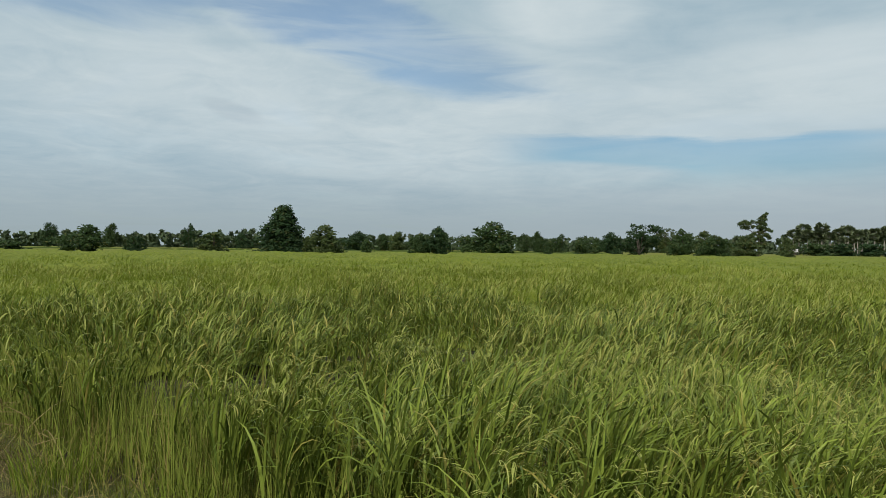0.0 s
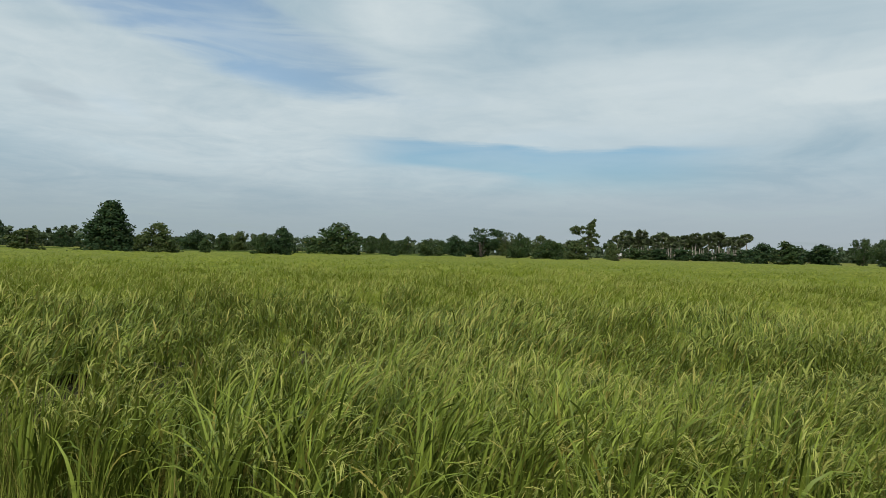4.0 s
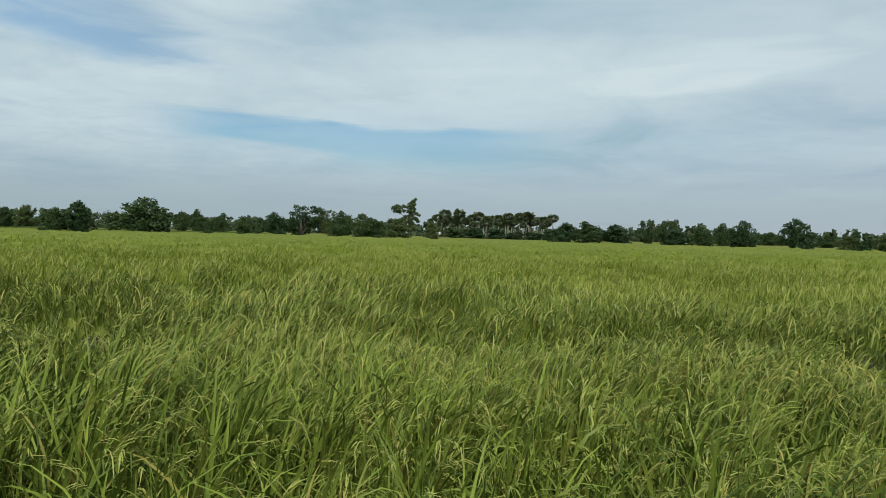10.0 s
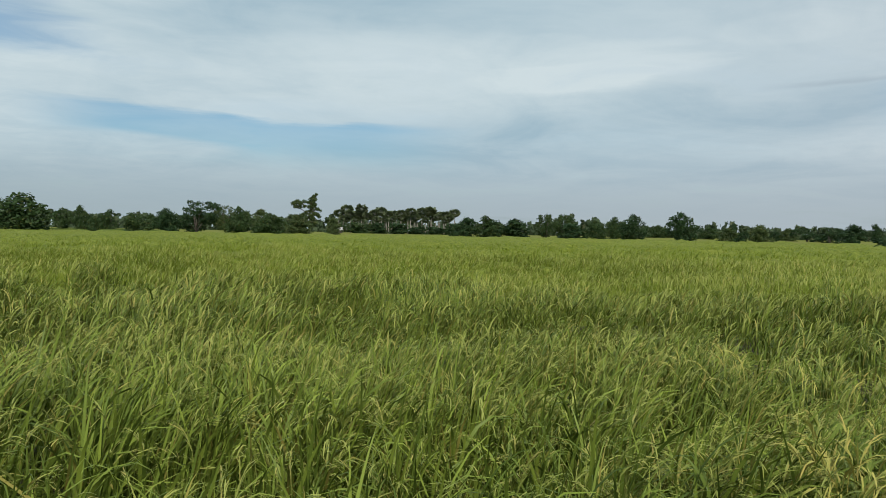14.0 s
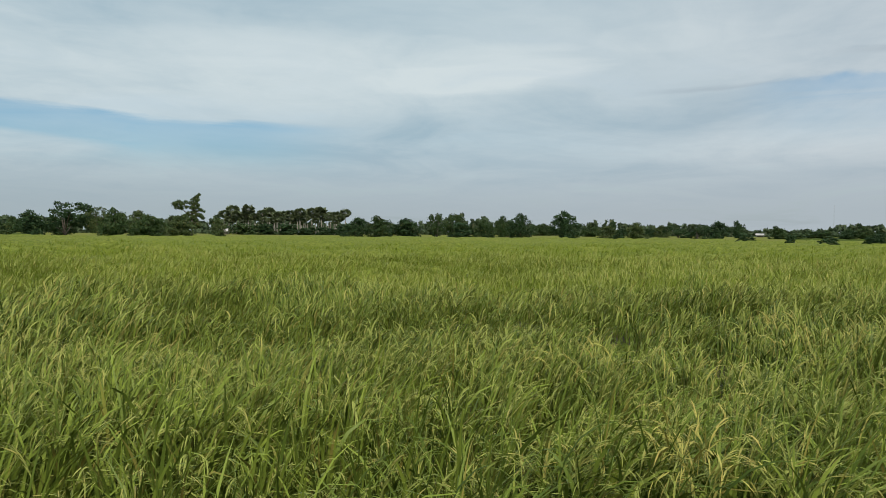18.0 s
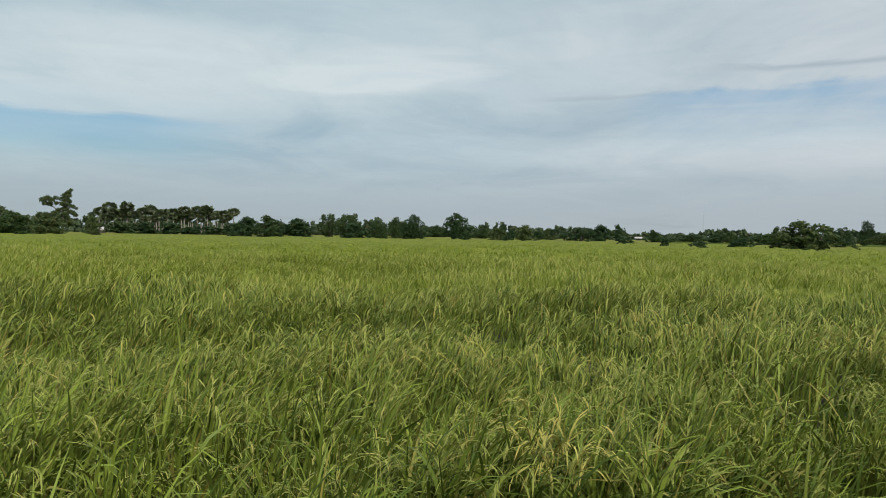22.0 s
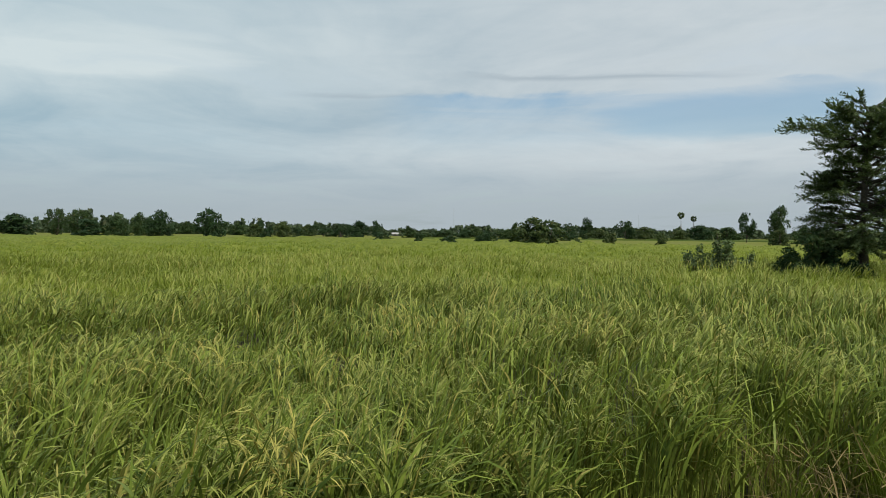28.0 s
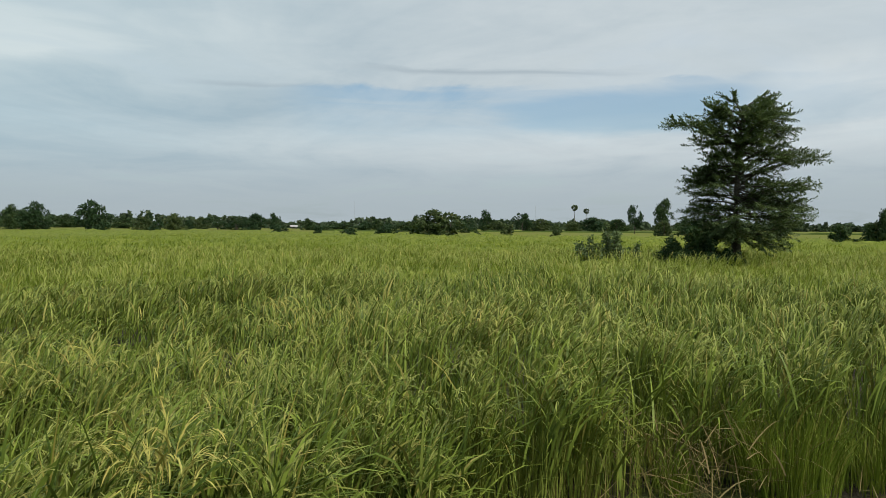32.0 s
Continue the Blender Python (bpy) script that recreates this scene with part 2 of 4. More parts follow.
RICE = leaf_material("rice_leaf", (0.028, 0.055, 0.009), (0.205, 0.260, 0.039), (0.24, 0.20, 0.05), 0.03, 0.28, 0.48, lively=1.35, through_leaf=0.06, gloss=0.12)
# far copy of the rice leaf, the distant field's brightness put into its colour
RICE_FAR_LIGHTENED = leaf_material("rice_leaf_far_lightened", (0.120, 0.165, 0.022), (0.240, 0.282, 0.042), (0.22, 0.21, 0.04), 0.02, 0.035, 0.7, through_leaf=0.35)
# sheet copy of the far leaf, its colour darkened for the crop's self-shade
RICE_MASS_SHADED = leaf_material("rice_mass_shaded", (0.092, 0.130, 0.015), (0.205, 0.243, 0.032), (0.22, 0.21, 0.04), 0.02, 0.035, 0.8, grain=0.65)
EAR = leaf_material("rice_ear", (0.165, 0.198, 0.040), (0.345, 0.365, 0.100), (0.34, 0.290, 0.085), 0.10, 0.3, 0.5)
RIPE_EAR = leaf_material("ripe_rice_ear", (0.265, 0.255, 0.055), (0.445, 0.415, 0.120), (0.40, 0.310, 0.090), 0.15, 0.6, 0.5)
STEM = leaf_material("rice_stem", (0.112, 0.152, 0.026), (0.250, 0.285, 0.052), (0.25, 0.19, 0.07), 0.06, 0.4, 0.5, through_leaf=0.08)
STRAW = leaf_material("straw", (0.145, 0.112, 0.044), (0.250, 0.207, 0.096), (0.205, 0.148, 0.068), 0.3, 0.5, 0.8)
TUFT = leaf_material("tuft_grass", (0.105, 0.155, 0.018), (0.205, 0.255, 0.034), (0.25, 0.22, 0.06), 0.05, 0.5)
VERGE = leaf_material("verge_grass", (0.095, 0.125, 0.020), (0.19, 0.205, 0.040), (0.26, 0.20, 0.075), 0.25, 0.5)
GREEN = leaf_material("tree_leaf", (0.0239, 0.0506, 0.0195), (0.0681, 0.1055, 0.0366), (0.1011, 0.1011, 0.0294), 0.05, 0.09, 0.5, 0.30)
DEEP = leaf_material("tree_leaf_deep", (0.0182, 0.0424, 0.0195), (0.0502, 0.0867, 0.0334), (0.0769, 0.0867, 0.0288), 0.04, 0.09, 0.5, 0.28)
OLIVE = leaf_material("tree_leaf_olive", (0.0401, 0.0675, 0.0244), (0.1002, 0.1307, 0.0488), (0.1265, 0.1180, 0.0421), 0.05, 0.09, 0.5, 0.32)
FERNY = leaf_material("feathery_leaf", (0.058, 0.094, 0.040), (0.140, 0.180, 0.074), (0.14, 0.15, 0.05), 0.05, 0.8, 0.5, 0.2)
FAR_PADDY = leaf_material("far_paddy", (0.120, 0.145, 0.022), (0.19, 0.20, 0.035), (0.20, 0.18, 0.05), 0.02, 0.02, 0.8)
BANK = leaf_material("bank_grass", (0.038, 0.068, 0.010), (0.080, 0.115, 0.018), (0.09, 0.09, 0.02), 0.02, 0.1, 0.8)
# horizon woods: haze stands in the colour, lighter and greyer than nearer crowns
FAR_HAZED = leaf_material("far_foliage_hazed", (0.045, 0.070, 0.038), (0.085, 0.115, 0.060), (0.10, 0.11, 0.06), 0.04, 0.01, 0.8, 0.1)
PALM = leaf_material("palm_leaf", (0.066, 0.092, 0.048), (0.160, 0.188, 0.098), (0.17, 0.165, 0.09), 0.03, 0.2, 0.4)
BARK = rough_material("bark", (0.050, 0.042, 0.034), (0.115, 0.100, 0.082), 3.0)
PALE_BARK = rough_material("palm_bark", (0.16, 0.15, 0.13), (0.30, 0.28, 0.25), 2.0)
SOIL = rough_material("soil", (0.070, 0.050, 0.022), (0.125, 0.090, 0.042), 1.6, 0.95, 0.6, (0.075, 0.082, 0.024))
FIELD = rough_material("field_ground", (0.1054, 0.1488, 0.0310), (0.1488, 0.1860, 0.0465), 0.05, 0.95, 0.3)
MUD = rough_material("paddy_mud", (0.028, 0.023, 0.015), (0.050, 0.042, 0.026), 2.2, 0.85, 0.5)
STEEL = rough_material("galvanised_steel", (0.30, 0.32, 0.34), (0.40, 0.42, 0.44), 1.0, 0.5, 0.05)
PLASTER = rough_material("white_plaster", (0.42, 0.43, 0.42), (0.52, 0.52, 0.50), 0.6, 0.9, 0.1)
SHEET = rough_material("roof_sheet", (0.30, 0.29, 0.29), (0.42, 0.40, 0.39), 0.8, 0.6, 0.1)


# ---- mesh helpers ----
def mesh_of(name, verts, tris, mat, smooth=True):
    """A mesh from arrays of places and triangles."""
    verts, tris = np.asarray(verts, np.float32), np.asarray(tris, np.int32)
    me = bpy.data.meshes.new(name)
    me.vertices.add(len(verts))
    me.vertices.foreach_set("co", verts.ravel())
    me.loops.add(tris.size)
    me.loops.foreach_set("vertex_index", tris.ravel())
    me.polygons.add(len(tris))
    me.polygons.foreach_set("loop_start", np.arange(0, tris.size, 3, dtype=np.int32))
    me.polygons.foreach_set("use_smooth", np.full(len(tris), smooth))
    me.update(calc_edges=True)
    me.materials.append(mat)
    return me


def child(name, me, parent, label=""):
    ob = new(name, me)
    ob.parent = parent
    return tagged(ob, label)


def value_noise(x, y, seed=0):
    """Smooth noise from 0 to 1 on the plan, one unit a cell."""
    i, j = np.floor(x), np.floor(y)
    u, v = x - i, y - j
    u, v = u * u * (3 - 2 * u), v * v * (3 - 2 * v)

    def corner(a, b):
        s = np.sin(a * 127.1 + b * 311.7 + seed * 74.7) * 43758.5453
        return s - np.floor(s)

    return (corner(i, j) * (1 - u) + corner(i + 1, j) * u) * (1 - v) + (corner(i, j + 1) * (1 - u) + corner(i + 1, j + 1) * u) * v


def blades(base, heading, lean, droop, length, width, segs, twist, rng, bend=1.4):
    """Curved tapering blades: vertices and triangles. All arguments but segs are arrays, one value a blade."""
    n = len(base)
    s = np.linspace(0, 1, segs + 1)
    theta = lean[:, None] + droop[:, None] * s[None, :] ** bend
    step = length[:, None] / segs
    mid = (theta[:, 1:] + theta[:, :-1]) / 2
    out = np.concatenate([np.zeros((n, 1)), np.cumsum(np.sin(mid) * step, 1)], 1)
    up = np.concatenate([np.zeros((n, 1)), np.cumsum(np.cos(mid) * step, 1)], 1)
    ch, sh = np.cos(heading)[:, None], np.sin(heading)[:, None]
    line = np.stack([base[:, 0:1] + out * ch, base[:, 1:2] + out * sh, base[:, 2:3] + up], -1)
    side = np.stack([-np.sin(heading + twist), np.cos(heading + twist), 0.35 * np.sin(twist * 2.0)], -1)
    taper = np.clip(0.7 + 2.0 * s, 0, 1) * (1 - s ** 2.3)
    half = (width / 2)[:, None] * taper[None, :]
    a = line[:, :-1] + side[:, None, :] * half[:, :-1, None]
    b = line[:, :-1] - side[:, None, :] * half[:, :-1, None]
    verts = np.concatenate([np.stack([a, b], 2).reshape(n, 2 * segs, 3), line[:, -1:]], 1)
    tri = []
    for k in range(segs - 1):
        tri += [(2 * k, 2 * k + 1, 2 * k + 2), (2 * k + 1, 2 * k + 3, 2 * k + 2)]
    tri.append((2 * segs - 2, 2 * segs - 1, 2 * segs))
    tri = np.array(tri)
    tris = (tri[None] + (np.arange(n) * (2 * segs + 1))[:, None, None]).reshape(-1, 3)
    return verts.reshape(-1, 3), tris


def joined(pieces):
    vs, ts, k = [], [], 0
    for v, t in pieces:
        vs.append(v), ts.append(t + k)
        k += len(v)
    return np.concatenate(vs), np.concatenate(ts)


def tube(points, radii, sides=7):
    """A tapering tube along points: vertices and triangles."""
    pts = [Vector(p) for p in points]
    vs, ts = [], []
    for i, p in enumerate(pts):
        d = (pts[min(i + 1, len(pts) - 1)] - pts[max(i - 1, 0)]).normalized()
        q = d.to_track_quat("Z", "Y")
        for k in range(sides):
            a = 2 * math.pi * k / sides
            vs.append(p + q @ Vector((math.cos(a) * radii[i], math.sin(a) * radii[i], 0)))
    for i in range(len(pts) - 1):
        for k in range(sides):
            a, b = i * sides + k, i * sides + (k + 1) % sides
            ts += [(a, b, b + sides), (a, b + sides, a + sides)]
    return np.array([tuple(v) for v in vs]), np.array(ts)


# ---- ground ----
# the field's near edge, as a line on the plan; the verge and the track lie on the camera's side
EDGE_X = np.array([-60.0, -14.0, -4.6, -2.1, -0.7, 0.3, 1.0, 2.6, 4.1, 4.65, 5.05, 5.15, 5.3, 6.2, 10.0, 40.0])
EDGE_Y = np.array([52.0, 15.0, 6.6, 4.5, 3.4, 2.1, 1.55, 0.85, 0.10, -0.75, -1.40, -2.4, -4.4, -8.0, -18.0, -70.0])


def inside(x, y):
    """How far into the field a place lies, roughly, in metres."""
    return (y - np.interp(x, EDGE_X, EDGE_Y)) * 0.75


# wind-pressed hollows: bearing, distance, half-width across and along the view, depth
HOLLOWS = ((4.5, 7.4, 0.55, 0.45, 0.30), (-7.5, 5.6, 0.40, 0.30, 0.30), (-12.5, 5.4, 0.35, 0.35, 0.4), (30.5, 5.9, 0.8, 0.5, 0.26), (29, 9.2, 0.5, 0.6, 0.26), (44.5, 7.6, 1.3, 0.5, 0.22),
           (53, 12.0, 1.4, 0.6, 0.22), (11, 6.3, 0.8, 0.4, 0.2), (62, 6.5, 0.8, 0.4, 0.10), (87, 4.1, 0.5, 0.35, 0.06))


def field_end(az):
    """The distance of the field's far edge at a bearing in degrees."""
    return np.interp(az, [-60, 0, 55, 70, 82, 100, 140], [118, 118, 132, 105, 78, 62, 56])


def canopy(x, y):
    """The height of the rice on the plan."""
    h = 0.83 + 0.42 * (value_noise(x * 0.55, y * 0.55, 1) - 0.5) + 0.18 * (value_noise(x * 1.6, y * 1.6, 2) - 0.5) + 0.10 * (value_noise(x * 0.12, y * 0.12, 3) - 0.5)
    h = h + 0.17 * (value_noise(x * 4.3, y * 4.3, 4) - 0.5)
    for az, r, across, deep, low in HOLLOWS:
        u = (x - r * math.sin(radians(az))) * math.cos(radians(az)) - (y - r * math.cos(radians(az))) * math.sin(radians(az))
        v = (x - r * math.sin(radians(az))) * math.sin(radians(az)) + (y - r * math.cos(radians(az))) * math.cos(radians(az))
        h = h - 1.6 * low * np.exp(-(u / (across * 1.3)) ** 2 - (v / (deep * 1.5)) ** 2)
    return np.maximum(h, 0.42)


def build_ground():
    # one sheet to the horizon, finer near the camera
    r = np.concatenate([[0.0], np.geomspace(0.6, 4200, 70)])
    a = np.linspace(0, 2 * math.pi, 97)[:-1]
    rr, aa = np.meshgrid(r, a, indexing="ij")
    x, y = rr * np.sin(aa), rr * np.cos(aa)
    z = np.where(rr < 40, 0.03 * (value_noise(x * 0.8, y * 0.8, 5) - 0.5) + 0.02 * (value_noise(x * 3, y * 3, 6) - 0.5), 0.0)
    i, j = np.meshgrid(np.arange(len(r) - 1), np.arange(96), indexing="ij")
    p, q = i * 96 + j, i * 96 + (j + 1) % 96
    tris = np.concatenate([np.stack([p, q + 96, q], -1).reshape(-1, 3), np.stack([p, p + 96, q + 96], -1).reshape(-1, 3)])
    tris = tris[::1, ::-1]
    me = mesh_of("ground", np.stack([x, y, z], -1).reshape(-1, 3), tris, SOIL)
    me.materials.append(FIELD)
    me.materials.append(MUD)
    centre = (np.stack([x, y], -1).reshape(-1, 2))[tris].mean(1)
    d = inside(centre[:, 0], centre[:, 1])
    far = np.hypot(centre[:, 0], centre[:, 1])
    me.polygons.foreach_set("material_index", np.where((far > 150) | ((far > 56) & (d < 0)), 1, np.where(d > 0.3, 2, 0)).astype(np.int32))
    tagged(new("ground", me), "flat brown earth and green farmland reaching the horizon", "ground", kind="structure")


build_ground()


# ---- rice ----
def scatter(rng, r0, r1, density):
    """Places in the field between two distances of the camera, over the arc that it looks at."""
    a0, a1 = radians(-46), radians(128)
    n = int(density * 0.5 * (a1 - a0) * (r1 * r1 - r0 * r0))
    r = np.sqrt(rng.uniform(r0 * r0, r1 * r1, n))
    a = rng.uniform(a0, a1, n)
    # the zones meet along a wavering line
    r = r * (1 + 0.3 * (value_noise(np.degrees(a) * 0.31, 0 * a, 13) - 0.5))
    x, y = r * np.sin(a), r * np.cos(a)
    d = inside(x, y)
    keep = (d > 0.25 * (value_noise(x * 2.1, y * 2.1, 9) - 0.4)) & (r < field_end(np.degrees(a)) - 1)
    return x[keep], y[keep], d[keep]


def tillers(rng, r0, r1, hills, per_hill, fractions, segs, leaf_len, leaf_width, ear, stem_from, stem_width):
    """The crop as plants: hills of tillers, each a stem with arching leaves and a nodding ear.
    Gives the blades of leaves, stems and ears apart."""
    x, y, d = scatter(rng, r0, r1, hills)
    keep = rng.uniform(0, 1, len(x)) < np.clip((canopy(x, y) - 0.15) / 0.35, 0.6, 1)
    # thin at the western edge, where grassy stems stand alone
    keep &= rng.uniform(0, 1, len(x)) < np.where((x < -1.3) & (d < 1.1), 0.32, 1.0)
    x, y, d = x[keep], y[keep], d[keep]
    tall = canopy(x, y) + rng.normal(0, 0.045, len(x))
    way = -0.55 + (value_noise(x * 0.5, y * 0.5, 11) - 0.5) * 3.4 + rng.normal(0, 0.45, len(x))        # the way the wind has combed this plant
    press = 0.04 + 0.26 * value_noise(x * 0.7, y * 0.7, 17) ** 2          # and how far
    x, y, d, tall, way, press = (np.repeat(q, per_hill) for q in (x, y, d, tall, way, press))
    n = len(x)
    out = rng.uniform(0, 6.283, n)
    q = np.abs(rng.normal(0, 0.054, n))
    x, y = x + q * np.cos(out), y + q * np.sin(out)
    lx = np.sin(press) * np.cos(way) + 0.10 * np.cos(out) * rng.uniform(0.2, 1.4, n)
    ly = np.sin(press) * np.sin(way) + 0.10 * np.sin(out) * rng.uniform(0.2, 1.4, n)
    lean, to = np.arctan(np.hypot(lx, ly)), np.arctan2(ly, lx)
    top = tall * rng.uniform(0.74, 0.98, n) - 0.04
    axis = np.stack([np.tan(lean) * np.cos(to), np.tan(lean) * np.sin(to), np.ones(n)], -1)
    foot = np.stack([x, y, np.zeros(n)], -1)
    run = top * (1 - stem_from)
    stems = [blades(foot + axis * (top * stem_from)[:, None], to, lean, np.zeros(n), run / np.cos(lean), stem_width * rng.uniform(0.7, 1.3, n), 2 if r0 < 5 else 1, rng.uniform(0, 3.1, n), rng)]
    leaves = []
    for k, f in enumerate(fractions):
        f = f + rng.normal(0, 0.04, n)
        base = foot + axis * (top * f)[:, None]
        flag = f > 0.85
        heading = np.where(rng.uniform(0, 1, n) < 0.70, way + rng.normal(0, 0.42, n), out + k * 2.6 + rng.normal(0, 0.6, n))
        start = np.abs(rng.normal(0.12, 0.09, n)) + 0.6 * lean
        droop = np.where(rng.uniform(0, 1, n) < (0.35 if r1 < 7 else 0.15), rng.uniform(0.1, 0.8, n), rng.uniform(1.0, 2.9, n) if r1 < 7 else rng.uniform(1.7, 3.3, n))
        length = leaf_len * rng.uniform(0.65, 1.25, n) * np.where(flag, 0.8, 1.0)
        leaves.append(blades(base, heading, start, droop, length, leaf_width * rng.uniform(0.65, 1.25, n), segs, rng.normal(0, 0.6, n), rng, 2.1))
    # ears: riper and more of them on the far side of the plot
    ripe = np.clip((np.degrees(np.arctan2(x, y)) - 35) / 25, 0, 1)
    has = rng.uniform(0, 1, n) < ear * (0.45 + 0.9 * value_noise(x * 0.6, y * 0.6, 21)) * (0.75 + 0.45 * ripe)
    m = int(has.sum())
    base = (foot + axis * (top * 1.0 + 0.02)[:, None])[has]
    heading = np.where(rng.uniform(0, 1, m) < 0.6, way[has] + rng.normal(0, 0.7, m), rng.uniform(0, 6.283, m))
    return leaves, stems, (base, heading, lean[has] * 0.6 + np.abs(rng.normal(0.05, 0.06, m)), rng.uniform(0.8, 3.0, m), rng.uniform(0.18, 0.28, m))


def ears_of(rng, spec, fine, width, segs=4):
    """Nodding ears: a thin stalk, and near the camera its strands of grain."""
    base, heading, lean, droop, length = spec
    n = len(base)
    if not fine:
        return [blades(base, heading, lean, droop, length, width * rng.uniform(0.7, 1.2, n), segs, rng.normal(0, 0.6, n), rng)]
    pieces = [blades(base, heading, lean, droop, length, np.full(n, 0.004), 4, rng.normal(0, 0.6, n), rng)]
    for k in range(9):
        # a strand of grain leaves the stalk part of the way along its bow and hangs close to it
        s = 0.22 + 0.70 * k / 8
        th = lean + droop * s ** 1.4
        half = lean + droop * (s * 0.5) ** 1.4
        out, up = np.sin(half) * length * s, np.cos(half) * length * s
        b = base + np.stack([np.cos(heading) * out, np.sin(heading) * out, up], -1)
        h2 = heading + (1 if k % 2 else -1) * rng.uniform(0.02, 0.28, n)
        pieces.append(blades(b, h2, th * 0.95 + rng.uniform(-0.05, 0.25, n), rng.uniform(0.2, 0.8, n), rng.uniform(0.045, 0.09, n), rng.uniform(0.0050, 0.0080, n), 2, rng.normal(0, 0.8, n), rng))
    return pieces


def far_leaves(rng, r0, r1, density, segs, width, length):
    """Bent leaf tips of the crop further off, standing in tufts over the closed mass."""
    x, y, d = scatter(rng, r0, r1, density)
    keep = rng.uniform(0, 1, len(x)) < np.clip(2.6 * (value_noise(x * 3.1, y * 3.1, 14) - 0.25), 0.08, 1)
    x, y = x[keep], y[keep]
    n = len(x)
    way = -0.55 + (value_noise(x * 0.5, y * 0.5, 11) - 0.5) * 3.4
    heading = np.where(rng.uniform(0, 1, n) < 0.5, way + rng.normal(0, 0.8, n), rng.uniform(0, 6.283, n))
    size = length * rng.uniform(0.6, 1.2, n)
    z = canopy(x, y) - 0.75 * size + rng.normal(0, 0.05, n)
    return blades(np.stack([x, y, z], -1), heading, np.abs(rng.normal(0.15, 0.1, n)), rng.uniform(0.6, 2.4, n), size, width * rng.uniform(0.6, 1.3, n), segs, rng.normal(0, 0.7, n), rng, 1.5)


def edge_stems(rng, r0, r1, density, margin):
    """Thin upright stems and grass blades along the open edge of the crop."""
    x, y, d = scatter(rng, r0, r1, density)
    keep = d < np.where(x > 4.4, 3.2, margin)          # the eastern edge runs steeply across the plan
    x, y = x[keep], y[keep]
    n = len(x)
    length = canopy(x, y) * rng.uniform(0.45, 0.98, n)
    base = np.stack([x, y, np.zeros(n)], -1)
    return blades(base, rng.uniform(0, 6.3, n), np.abs(rng.normal(0.03, 0.08, n)), rng.uniform(0, 0.5, n), length, rng.uniform(0.004, 0.009, n), 3, rng.normal(0, 1, n), rng)


def edge_leaves(rng, r0, r1, density, margin):
    """Leaves that arch out and hang low along the open edge of the crop."""
    x, y, d = scatter(rng, r0, r1, density)
    keep = (d < np.where(x > 4.4, margin * 1.8, margin)) & (x > -0.6)          # the western edge is thin grass
    x, y = x[keep], y[keep]
    n = len(x)
    base = np.stack([x, y, canopy(x, y) * rng.uniform(0.12, 0.72, n)], -1)
    return blades(base, rng.uniform(0, 6.3, n), rng.uniform(0.15, 0.75, n), rng.uniform(0.5, 1.9, n), rng.uniform(0.32, 0.62, n), rng.uniform(0.009, 0.016, n), 4, rng.normal(0, 0.5, n), rng)


def ripe_patch(rng, x, y, spread, count, height):
    """A few heavy ripe ears hanging together."""
    a, q = rng.uniform(0, 6.283, count), spread * np.sqrt(rng.uniform(0, 1, count))
    base = np.stack([x + q * np.cos(a), y + q * np.sin(a), height + rng.normal(0, 0.05, count)], -1)
    return ears_of(rng, (base, a + rng.normal(0, 0.5, count), np.abs(rng.normal(0.15, 0.1, count)), rng.uniform(1.5, 2.9, count), rng.uniform(0.18, 0.26, count)), True, 0.0)


